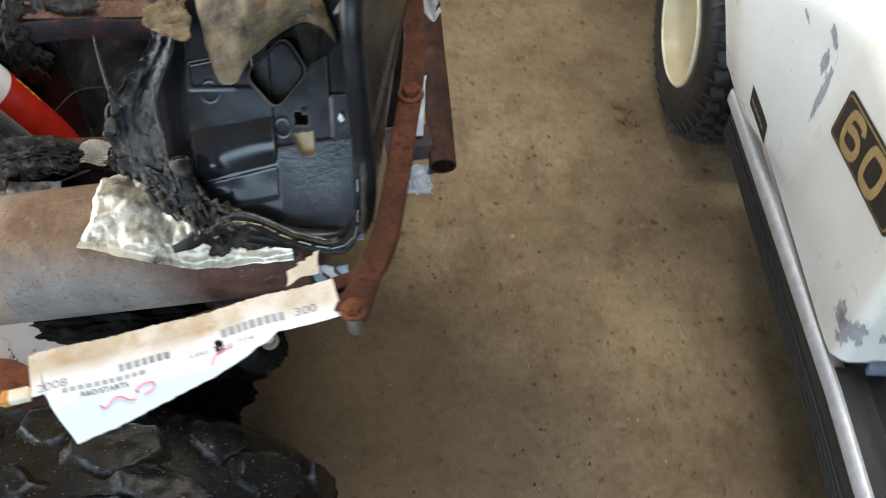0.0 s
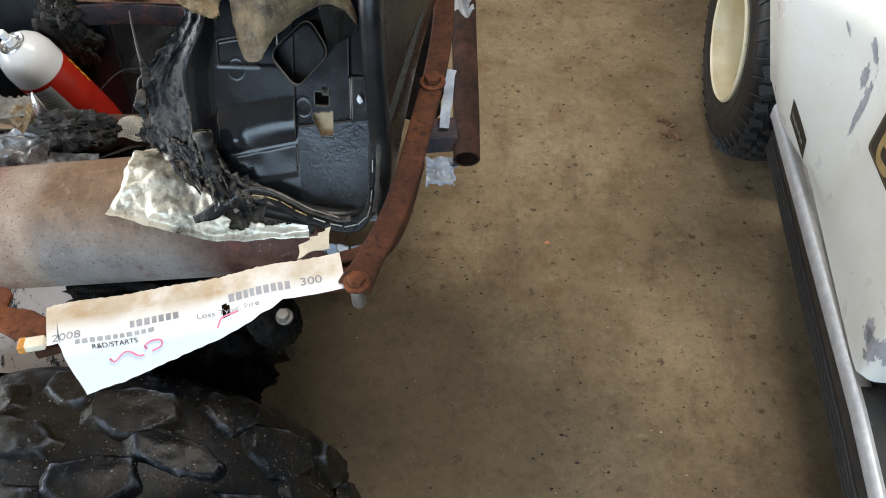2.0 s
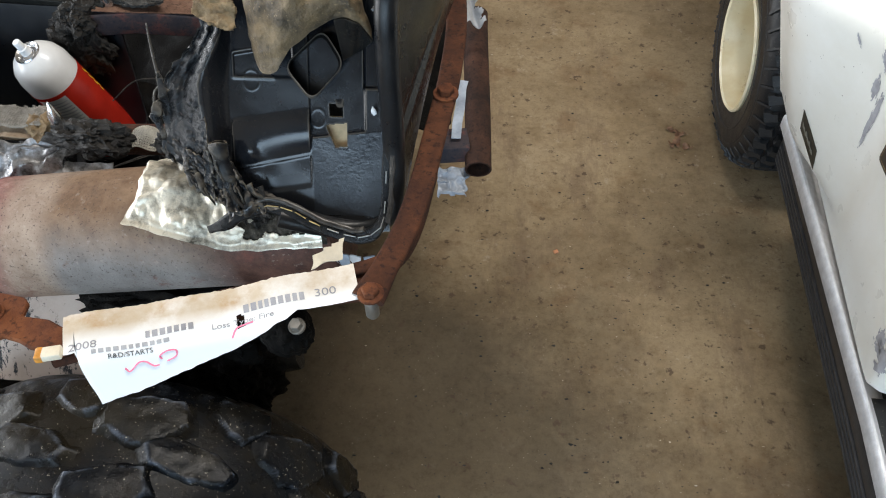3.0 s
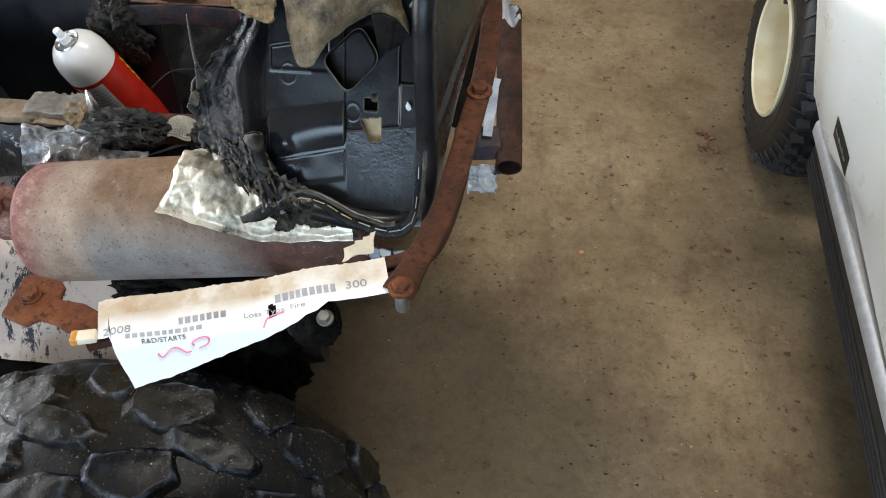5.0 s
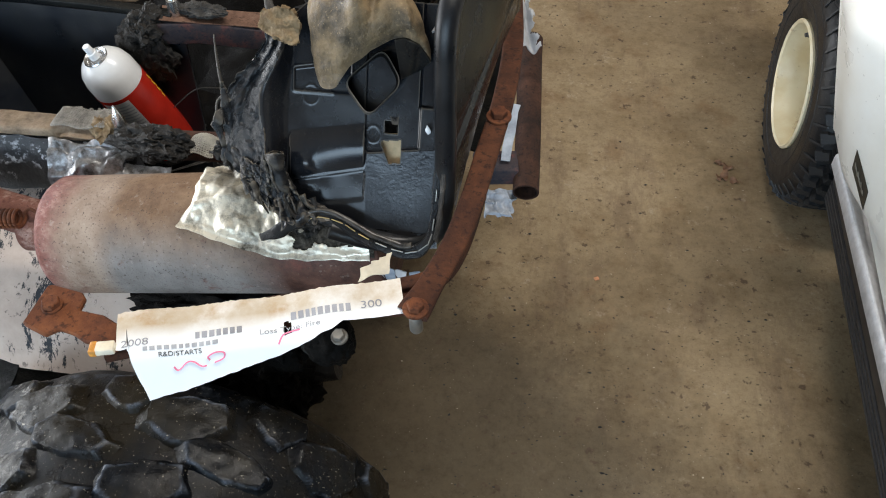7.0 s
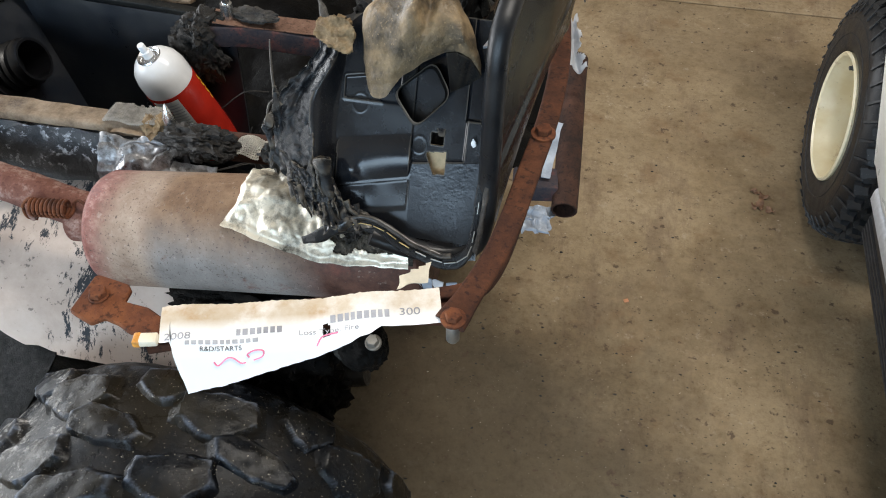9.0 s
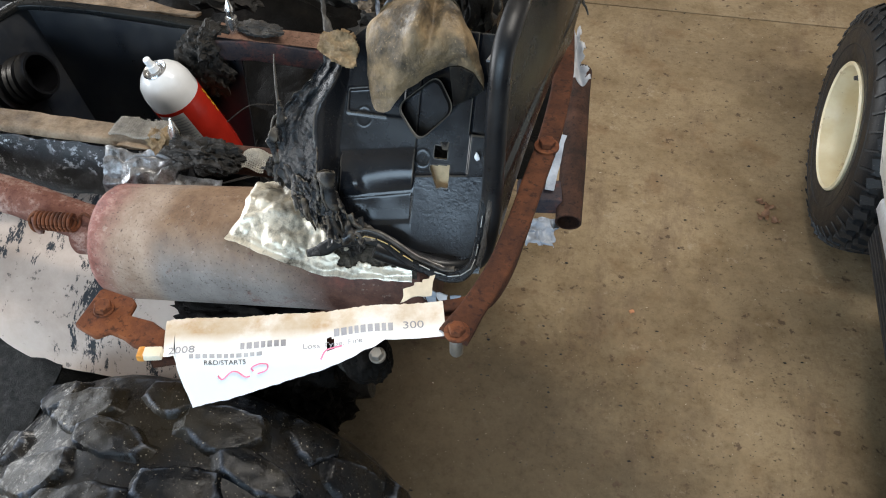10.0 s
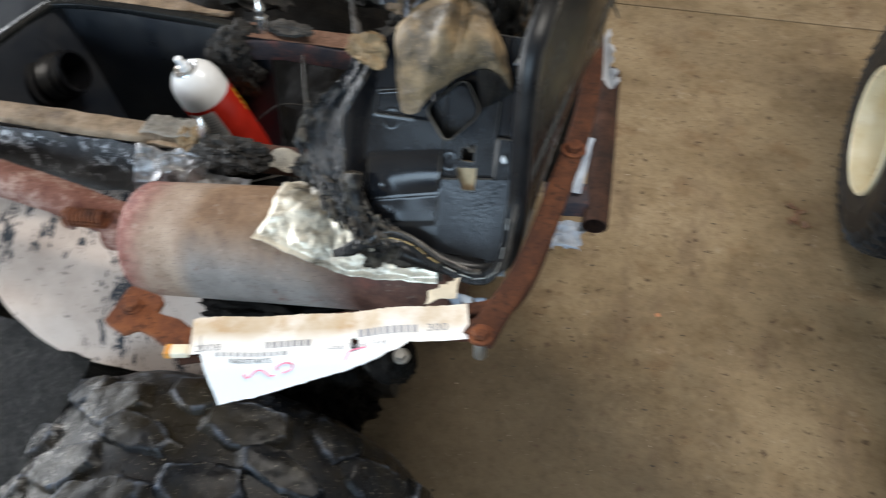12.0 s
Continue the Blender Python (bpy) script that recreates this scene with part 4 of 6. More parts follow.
# heat shield foil over the muffler
axis = (MB - MA).normalized()
side = axis.cross(Vector((0, 0, 1))).normalized()
upv = side.cross(axis)


def shield(u, v):
    # u along the muffler, v round it from the near edge over the top
    s = 0.158 + 0.186 * u
    low = 24 + 29 * max(0.0, 1 - u / 0.62) ** 1.35 + 2.0 * noise.noise(Vector((u * 14, 0.3, 2)))
    high = 132 - 20 * ss(0.3, 0.7, u)
    a = low + (high - low) * v
    s += 0.012 * ss(52, 75, a) * (1 - u) - 0.004 * ss(75, 130, a) * (1 - u) + 0.002 * noise.noise(Vector((v * 9, 0, 3))) * (1 - u)
    q = Vector((s * 26, a * 0.028, 1.3))
    crush = abs(noise.noise(q)) * 0.0080 + abs(noise.noise(q * 2.1 + Vector((3, 1, 0)))) * 0.0042 + abs(noise.noise(q * 4.3 + Vector((7, 1, 4)))) * 0.0018
    ridge = 0.0030 * math.exp(-((a - 66 - 9 * math.sin(u * 7)) / 4.0) ** 2) + 0.0026 * math.exp(-((a - 88 + 30 * u) / 4.5) ** 2)
    r = MR + 0.0030 + (crush + ridge) * ss(0.0, 0.14, v) * ss(0.0, 0.05, u) + 0.0030 * ss(0.06, 0.0, v)
    a = radians(a)
    return MA + axis * s + (side * math.cos(a) + upv * math.sin(a)) * r


def torn(u, v):
    # the right end of the foil is burnt away in a bay above its near edge
    w = 0.16 * noise.noise(Vector((u * 11, v * 11, 4))) + 0.07 * noise.noise(Vector((u * 34, v * 34, 1)))
    return not (u > 0.62 + w * 0.6 and 0.10 + 0.25 * (u - 0.62) + w * 0.5 < v < 0.75)


shield_ob = part("heat_shield", sheet(shield, 150, 110, 0.0008, keep=torn), FOIL, atv, "crumpled pale foil heat shield, sooty")


def padding(u, v):
    p = shield(0.57 + 0.45 * u, 0.02 + 0.55 * v)
    out = (p - MA - axis * (p - MA).dot(axis)).normalized()
    return p + out * (-0.0022 + 0.0016 * noise.noise(p * 90) + 0.0012 * noise.noise(p * 240))


part("shield_padding", sheet(padding, 90, 60, 0.002), PADDING, shield_ob, "scorched grey-brown padding where the foil has torn")
part("charred_patch", sheet(lambda u, v: padding(0.12 + 0.34 * u, 0.30 + 0.5 * v) + (side * 0.55 + upv * 0.8) * (0.0012 + 0.003 * max(0, noise.noise(Vector((u * 6, v * 6, 8)))) + 0.001 * noise.noise(Vector((u * 25, v * 25, 2)))), 50, 36, 0.001, keep=lambda u, v: (u - 0.5) ** 2 + (v - 0.5) ** 2 < 0.17 + 0.16 * noise.noise(Vector((u * 5, v * 5, 0)))), CHAR, shield_ob, "charred black patch in the torn foil")

# rusted rack rail: bracket, bar under the paper, knee and long flat strap
part("rack_bar", sweep(spline([(-0.236, 0.200, 0.700), (-0.17, 0.225, 0.702), (-0.08, 0.256, 0.704), (-0.010, 0.270, 0.706)], 6), rounded(0.030, 0.009, 0.003)), RUST_DARK, atv, "flat rusted rack bar")


def plate(outline, z, thick, bow=0.0, mat=RUST):
    outline = [(0.075 + (x - 0.075) * 1.036, -0.134 + (y + 0.134) * 1.036) for x, y in outline]
    bm = bmesh.new()
    f = bm.faces.new([bm.verts.new((x, y, z + bow * (x - outline[0][0]))) for x, y in outline])
    g = bmesh.ops.extrude_face_region(bm, geom=[f])
    for v in g["geom"]:
        if isinstance(v, bmesh.types.BMVert):
            v.co.z += thick
    bmesh.ops.bevel(bm, geom=list(bm.edges), offset=0.0012, segments=1, affect="EDGES")
    return bm


bracket = part("rack_bracket", plate([(-0.2899, 0.1932), (-0.2870, 0.2289), (-0.2841, 0.2309), (-0.2570, 0.2260), (-0.2522, 0.2212), (-0.2522, 0.2096), (-0.2319, 0.2077), (-0.2175, 0.2009), (-0.2069, 0.1826), (-0.2165, 0.1739), (-0.2204, 0.1778), (-0.2223, 0.1836), (-0.2358, 0.1826), (-0.2474, 0.1884), (-0.2599, 0.1913), (-0.2677, 0.1845), (-0.2841, 0.1903)], 0.7065, 0.005), RUST, atv, "flaking rusted bracket plate")
part("bolt", hex_bolt((-0.2860, 0.2225, 0.7115), 0.0072, 0.007, washer=1.15), RUST, bracket)

path = spline([(-0.006, 0.250, 0.713), (0.003, 0.276, 0.715), (0.016, 0.318, 0.717), (0.0245, 0.365, 0.719), (0.0315, 0.43, 0.720), (0.0385, 0.50, 0.720), (0.0405, 0.58, 0.720), (0.0350, 0.66, 0.716), (0.022, 0.78, 0.706)], 5)
strap = part("rack_strap", sweep(path, rounded(0.021, 0.007, 0.003), scale=lambda t: 1.0 + 0.25 * ss(0.16, 0.0, t)), RUST_DARK, atv, "long flat rusted rack strap")
part("strap_return", sweep(spline([(-0.022, 0.276, 0.709), (-0.004, 0.284, 0.709), (0.012, 0.302, 0.704), (0.022, 0.340, 0.700), (0.029, 0.40, 0.700)], 5), rounded(0.012, 0.016, 0.003)), RUST_DARK, atv, "rusted flange under the strap")
part("bolt", hex_bolt((0.0375, 0.476, 0.7236), 0.0078, 0.009), RUST, strap)
part("bolt", hex_bolt((-0.0035, 0.252, 0.7165), 0.0068, 0.008), RUST, strap)
part("bolt_shank", lathe([(0, 0.0), (0.0045, 0.001), (0.0055, 0.003), (0.0055, 0.020), (0.004, 0.023), (0, 0.023)], Matrix.Translation((-0.0035, 0.250, 0.692)), 14), DULL_STEEL, strap, "bright bolt end below the strap")

# tail tubes
tail_tube = part("tail_tube", pipe([(0.066, 0.528, 0.578), (0.062, 0.60, 0.594), (0.055, 0.70, 0.617), (0.053, 0.742, 0.626)], 0.0145, 0.002, 24), TUBE_RUST, atv, "open-ended rusty tail tube")
part("tube_bracket", block((0.05, 0.034, 0.022), Matrix.Translation((0.030, 0.556, 0.585)) @ Matrix.Rotation(radians(8), 4, "Z"), 0.003), RUST_RED, atv, "sooty cross piece beside the tail tube")
part("tail_wrap", fuzz(sheet(lambda u, v: lerp(Vector((0.043, 0.671, 0.662)), Vector((0.040, 0.700, 0.704)), u) * (1 - v) + lerp(Vector((0.069, 0.673, 0.660)), Vector((0.049, 0.714, 0.704)), u) * v + Vector((0, 0, 0.006 * math.sin(v * 8 + u * 2))), 30, 24, 0.001, keep=lambda u, v: v < 0.80 + 0.4 * noise.noise(Vector((u * 7, 2, 0))) or u < 0.10), 0.003, 45, 2), GREY_SHEET, atv, "torn grey-white sheet on the tail")
part("tail_scrap", fuzz(sheet(lambda u, v: Vector((0.035 + 0.011 * v + 0.004 * u, 0.552 + 0.070 * u, 0.600 + 0.022 * u)), 20, 6, 0.001), 0.0015, 40, 6), TARP, atv, "pale plastic scrap behind the strap")
part("tail_scrap", fuzz(sheet(lambda u, v: Vector((0.024 + 0.030 * v, 0.500 + 0.036 * u, 0.566 + 0.004 * u)), 30, 30, 0.001), 0.007, 90, 9), TARP, atv, "pale plastic scrap under the tail tube")


# black plastic tail tub: floor panel, rolled lip, side wall, hood and duct
TILT = 0.64
OUT = Vector((0.228, -0.718, 0.657))   # out of the tub's mouth


def face(x, z, h=0.0):
    """A place on the leaning face of the tub, h out of it."""
    return Vector((x, 0.352 + (z - 0.667) * TILT, z)) + OUT * h


def step(a, b, x, e=0.0016):
    return ss(a - e, a + e, x) * ss(b + e, b - e, x)


def corner_x(z):
    """The inner corner between the bay and the cheek."""
    return -0.1365 + 0.010 * ss(0.715, 0.69, z) - 0.002 * math.sin((z - 0.69) * 30)


def ridge_x(z):
    """The fold of the cheek."""
    return -0.160 + 0.020 * ss(0.770, 0.812, z) + 0.010 * ss(0.72, 0.69, z) - 0.003 * ss(0.74, 0.765, z)


def outer_x(z):
    """The melted outer border of the flange."""
    return -0.195 + 0.040 * ss(0.765, 0.825, z) + 0.045 * ss(0.728, 0.690, z)


def tub_relief(x, z):
    h = 0.0
    crease = 0.7575 + (x + 0.073) * 0.145
    under = 0.7265 + (x + 0.070) * 0.19
    left = ss(-0.0725, -0.0705, x)
    if x < -0.0705:
        # upper panel, a rounded belly between two creases, a sunk panel below
        t = (crease - z) / (crease - under)
        h += 0.0008 * math.exp(-((z - crease) / 0.0011) ** 2)
        if t > 0:
            h += (0.0060 * math.sin(math.pi * min(1.0, t) ** 0.85) if t < 1 else 0.0)
        h += 0.0006 * math.exp(-((z - under) / 0.0011) ** 2)
        h += 0.0010 * ss(0.7065 + (x + 0.07) * 0.17, 0.7015 + (x + 0.07) * 0.17, z)
        # pocket high up at the corner
        h -= 0.0012 * step(-0.1345, -0.085, x, 0.0012) * step(0.7800, 0.7955 + (x + 0.134) * 0.15, z)
        h += 0.0008 * (math.exp(-((x + 0.1350) / 0.0011) ** 2) * step(0.7795, 0.7965, z) + math.exp(-((z - 0.7795) / 0.0011) ** 2) * step(-0.1350, -0.100, x) + math.exp(-((z - 0.7965 - (x + 0.134) * 0.15) / 0.0011) ** 2) * step(-0.1350, -0.112, x))
    h *= 1 - left
    # grained block with a sunk shelf above it
    top = 0.7388 + (x + 0.071) * 0.115
    blk = 0.0010 * left
    blk -= 0.0024 * left * ss(top - 0.001, top + 0.0012, z) * ss(-0.0236, -0.0258, x)
    blk -= 0.0046 * ss(0.7730, 0.7760, z) * ss(-0.0262, -0.0246, x)
    h += blk
    h += 0.0003 * math.exp(-((math.hypot(x + 0.0645, z - 0.7525) - 0.0062) / 0.0008) ** 2) + 0.0003 * math.exp(-((math.hypot(x + 0.120, z - 0.7775) - 0.0070) / 0.0007) ** 2)
    # cheek and flange at the melted side
    c, r, o = corner_x(z), ridge_x(z), outer_x(z)
    if x < c:
        if x > r:
            h = 0.021 * ss(c, r, x) ** 0.9
        else:
            h = 0.021 - 0.017 * ss(r, o, x)
    # heat-warped blister beside the corner
    d = math.hypot((x + 0.1255) / 0.0125, (z - 0.7205) / 0.0150)
    h += 0.0042 * math.exp(-d * d) * (1 + 0.5 * noise.noise(Vector((x * 90, z * 90, 3))))
    d = math.hypot((x + 0.1085) / 0.008, (z - 0.709) / 0.010)
    h += 0.0014 * math.exp(-d * d)
    return h + 0.0006 * noise.noise(Vector((x * 40, z * 40, 2)))


def low_edge(x):
    return 0.667 + 0.022 * ss(-0.050, -0.105, x) + 0.004 * ss(-0.02, -0.006, x)


def tub_floor(u, v):
    # u from the melted fold to the lip, v from the bottom edge up
    x = -0.168 + 0.164 * u
    low = low_edge(x)
    high = 0.846 - 0.030 * ss(-0.110, -0.165, x)
    z = low + (high - low) * v
    return face(x, z, tub_relief(x, z))


def tub_keep(u, v):
    p = tub_floor(u, v)
    x, z = -0.168 + 0.164 * u, 0.0
    z = low_edge(x) + (0.846 - 0.030 * ss(-0.110, -0.165, x) - low_edge(x)) * v
    if x < ridge_x(z) - 0.001:
        return False
    # slot with a slanted side, and the opening under the tab
    if 0.7317 + 0.1 * (x + 0.05) < z < 0.7486 + 0.1 * (x + 0.048) and -0.0572 + 0.52 * max(0.0, 0.7450 - z) < x < -0.0398 + 0.0 * z:
        return False
    return not (0.7535 < z < 0.7630 and -0.0545 < x < -0.0430)


tub = part("tail_tub", sheet(tub_floor, 200, 230, 0.0025, keep=tub_keep), BLACK_PLASTIC, atv, "glossy moulded black plastic tail tub")


def grained(u, v):
    x = -0.0695 + 0.0605 * u
    top = 0.7383 + (x + 0.071) * 0.115
    z = 0.682 + (top - 0.0012 - 0.682) * v
    return face(x, z, tub_relief(x, z) + 0.0005)


def grained_keep(u, v):
    x = -0.0695 + 0.0605 * u
    z = 0.682 + (0.7383 + (x + 0.071) * 0.115 - 0.6832) * v
    return not (0.7310 < z and -0.0580 + 0.52 * max(0.0, 0.7450 - z) < x < -0.0390)


part("grained_panel", sheet(grained, 80, 60, 0.0004, keep=grained_keep), GRAINED, tub, "grained black plastic panel")
part("slot_backing", sheet(lambda u, v: face(-0.062 + 0.026 * u, 0.726 + 0.028 * v, -0.008), 4, 4, 0.002), plain("tan_padding", (0.50, 0.37, 0.22), 0.8, 0, 0.3, 60), tub, "tan padding seen through the slot")
part("slot_tab", sheet(lambda u, v: face(-0.0490 + (u - 0.45) * (0.0135 - 0.0085 * (1 - v)) + 0.0028 * (1 - v), 0.7605 + 0.0130 * v, 0.0015 - 0.004 * v) + Vector((0, 0.004 * v, 0)), 6, 6, 0.0015), BLACK_PLASTIC, tub, "glossy black slanted tab")
# Near-black sheet painted as the shade behind the opening
part("opening_backing", sheet(lambda u, v: face(-0.058 + 0.020 * u, 0.748 + 0.020 * v, -0.016), 3, 3, 0.002), SOOT_SHADE, tub)
part("white_fleck", fuzz(lump(face(-0.0180, 0.7580, 0.0058), (0.0022, 0.0012, 0.0042), 3, 0.4, 2), 0.0008, 200), CAN_WHITE, tub, "white fleck of melted paint")
# rolled lip from the bottom edge round the corner and up
lip = spline([(-0.128, 0.353, 0.702), (-0.098, 0.354, 0.687), (-0.060, 0.357, 0.674), (-0.026, 0.361, 0.670), (-0.007, 0.369, 0.678), (-0.001, 0.379, 0.698), (0.000, 0.392, 0.74), (0.000, 0.399, 0.81), (0.001, 0.408, 0.862), (0.004, 0.428, 0.880), (0.008, 0.48, 0.886)], 9)
part("tub_lip", sweep(lip[9:], rounded(0.018, 0.022, 0.0085, 5), up=(0, -1, 0.2)), LIP_PLASTIC, atv, "rolled black plastic rim")


def wall(u, v):
    # u from the lip to the tail, v from bottom to top
    bottom = lerp((0.004, 0.376, 0.668), (0.047, 0.66, 0.735), u)
    top = lerp((0.006, 0.412, 0.874), (0.060, 0.70, 0.93), u)
    p = bottom * (1 - v) + top * v
    p.x += 0.006 * math.sin(u * 3.1) * math.sin(v * 3.0) 
    p.z += 0.034 * math.sin(math.pi * min(1.0, u)) * (1 - v) ** 2
    p.x += 0.003 * ss(0.42, 0.50, v + 0.25 * u) - 0.003 * ss(0.30, 0.36, v)
    return p


def ragged_wall(u, v):
    return wall(u * (0.92 - 0.08 * v + 0.035 * noise.noise(Vector((v * 9, 2, 0))) + 0.015 * noise.noise(Vector((v * 31, 2, 0)))), v + 0.025 * noise.noise(Vector((u * 16, 0, 0))) * (1 - v))


part("tub_side_wall", sheet(ragged_wall, 80, 70, 0.003), WALL_PLASTIC, atv, "dusty black plastic side wall with a ragged edge")
rnd = random.Random(31)
for i in range(7):
    a0 = ragged_wall(0.985, 0.30 + 0.10 * i)
    part("melted_tatter", fuzz(rod([a0, a0 + Vector((rnd.uniform(0.0, 0.006), rnd.uniform(0.0, 0.008), rnd.uniform(-0.012, 0.0))), a0 + Vector((rnd.uniform(0.002, 0.010), rnd.uniform(-0.004, 0.010), rnd.uniform(-0.022, -0.008)))], rnd.uniform(0.002, 0.004), 8, scale=lambda t: 1.2 - 0.9 * t), 0.002, 90, i), MELTED, atv, "ragged melted tatter on the wall's edge")


# rubber gasket along the bottom edge, held by staples
GASKET = [(-0.163, 0.6680, 0.012), (-0.150, 0.6720, 0.014), (-0.137, 0.6800, 0.014), (-0.121, 0.6855, 0.013), (-0.106, 0.6880, 0.013), (-0.088, 0.6845, 0.013), (-0.070, 0.6765, 0.013), (-0.0468, 0.6695, 0.012), (-0.028, 0.6680, 0.012), (-0.0140, 0.6750, 0.011), (-0.0095, 0.690, 0.010), (-0.0080, 0.725, 0.010), (-0.0072, 0.770, 0.009), (-0.0075, 0.838, 0.008)]
gpath = spline([face(*g) for g in GASKET], 9)
gasket = part("gasket", fuzz(sweep(gpath, rounded(0.0125, 0.0060, 0.0024, 4), up=OUT, scale=lambda t: 0.55 + 0.50 * ss(0.0, 0.12, t) - 0.55 * ss(0.62, 0.78, t)), 0.0013, 70, 1), MELTED, atv, "half-melted black gasket")
part("gasket_lip", fuzz(sweep([p + Vector((0, 0.001, 0.007)) for p in gpath[22:74]], rounded(0.0050, 0.0050, 0.002), up=OUT), 0.0010, 90, 5), BLACK_PLASTIC, gasket)
for i in range(24, len(gpath) - 6, 6):
    d = (gpath[i + 1] - gpath[i]).normalized()
    c = gpath[i] + OUT * (0.0042 if i < 74 else 0.0026)
    part("staple", sweep([c - d * 0.0052, c + d * 0.0052], circle(0.0006, 6)), BRASS if i < 60 else DULL_STEEL, gasket, "small brass staple")
# the outer melted strip of the side wall's edge
part("lip_flash", fuzz(sweep([p + Vector((0.0052, -0.002, 0.001)) for p in gpath[84:]], rounded(0.0042, 0.0046, 0.0015), up=OUT), 0.0016, 120, 8), CHAR_GREY, gasket, "ragged grey flash along the rim")


# hood: a dusty moulded elbow with a square duct under it
HOOD_LOW = spline([(-0.1145, 0.7880, 0), (-0.1085, 0.7815, 0), (-0.0985, 0.7820, 0), (-0.0905, 0.7925, 0), (-0.0760, 0.8045, 0), (-0.0600, 0.8128, 0), (-0.0450, 0.8175, 0), (-0.0320, 0.8150, 0), (-0.0198, 0.8050, 0)], 8)
HOOD_MID = spline([(-0.1230, 0.8290, 0), (-0.1020, 0.8330, 0), (-0.0750, 0.8370, 0), (-0.0520, 0.8390, 0), (-0.0270, 0.8320, 0)], 10)
HOOD_TOP = spline([(-0.1170, 0.8440, 0), (-0.0990, 0.8600, 0), (-0.0740, 0.8670, 0), (-0.0520, 0.8640, 0), (-0.0360, 0.8480, 0)], 10)


def along(line, t):
    k = min(len(line) - 1.001, max(0.0, t * (len(line) - 1)))
    i = int(k)
    return line[i].lerp(line[i + 1], k - i)


def hood(u, v):
    # u across the hood, v from its lower edge up and over the top
    a, b, c = along(HOOD_LOW, u), along(HOOD_MID, u), along(HOOD_TOP, u)
    arch = math.sin(math.pi * min(1.0, max(0.0, u))) ** 0.55
    if v < 0.8:
        t = v / 0.8
        q = (1 - t) * (1 - t) * a + 2 * t * (1 - t) * (2 * b - (a + c) / 2) + t * t * c
        h = 0.016 + 0.012 * arch + 0.020 * arch * math.sin(math.pi * min(1.0, t * 1.1)) - 0.014 * t * t
    else:
        t = (v - 0.8) / 0.2
        q = c
        h = 0.002 + 0.014 * arch - 0.060 * t
    rib = 0.0100 * math.exp(-((u - 0.38 - 0.10 * v) / 0.065) ** 2) * ss(0.12, 0.45, v) - 0.0090 * math.exp(-((u - 0.53 - 0.08 * v) / 0.05) ** 2) * ss(0.1, 0.5, v) + 0.0045 * math.exp(-((u - 0.84) / 0.06) ** 2) * ss(0.75, 0.1, v)
    p = face(q.x, q.y, h + rib)
    return p + noise.noise_vector(p * 30) * 0.0026 + noise.noise_vector(p * 110) * 0.0012


part("hood", sheet(hood, 110, 100, 0.005), DUST_BROWN, atv, "dusty brown moulded hood over the duct")
part("hood_cheek", sheet(lambda u, v: (hood(0.70 + 0.30 * u, 0.0) * (1 - v) + face(-0.043 + 0.016 * u, 0.7930 + 0.008 * u, 0.006) * v), 20, 14, 0.002), WALL_PLASTIC, atv, "grey inner cheek of the hood")
# square duct with rounded corners; its rim stands free below the hood
DUCT = [(-0.0594, 0.8110), (-0.0430, 0.7890), (-0.0695, 0.7650), (-0.0905, 0.7872)]


def duct_ring(h, grow):
    cx, cz = sum(p[0] for p in DUCT) / 4, sum(p[1] for p in DUCT) / 4
    out = []
    for i in range(4):
        p, a, b = (Vector(DUCT[k % 4]) for k in (i, i - 1, i + 1))
        p0, p1 = p + (a - p).normalized() * 0.0085, p + (b - p).normalized() * 0.0085
        for k in range(6):
            t = k / 5
            q = (1 - t) ** 2 * p0 + 2 * t * (1 - t) * p + t * t * p1
            out.append(face(cx + (q.x - cx) * grow, cz + (q.y - cz) * grow, h))
    return out


bm = bmesh.new()
rows = [[bm.verts.new(p) for p in duct_ring(h, g)] for h, g in ((-0.030, 1.16), (0.014, 1.075), (0.0170, 1.05), (0.0172, 1.035), (0.0165, 1.02), (0.0140, 1.012))]
for a, b in zip(rows, rows[1:]):
    for j in range(len(a)):
        bm.faces.new((a[j], a[(j + 1) % len(a)], b[(j + 1) % len(a)], b[j]))
duct = part("air_duct", bm, DUCT_PLASTIC, atv, "square black plastic air duct opening")
# Throat in near-black: the shade inside the duct is painted
bm = bmesh.new()
rows = [[bm.verts.new(p) for p in duct_ring(h, g)] for h, g in ((0.0142, 1.010), (0.004, 0.99), (-0.060, 0.80))]
for a, b in zip(rows, rows[1:]):
    for j in range(len(a)):
        bm.faces.new((a[j], a[(j + 1) % len(a)], b[(j + 1) % len(a)], b[j]))
bm.faces.new(rows[-1])
part("duct_throat", bm, SOOT_SHADE, duct, "near-black throat of the duct with shade in its colour")
part("tail_light_panel", sheet(lambda u, v: face(-0.0200 + 0.0130 * u, 0.779 + 0.052 * v, -0.016 + 0.002 * u), 4, 6, 0.003), BLACK_PLASTIC, atv)
part("white_bracket", sheet(lambda u, v: face(-0.0195 + 0.0165 * u, 0.8265 + 0.0010 * u + 0.020 * v * u, 0.007 - 0.004 * v), 8, 8, 0.002), GREY_SHEET, atv, "pale grey corner piece")


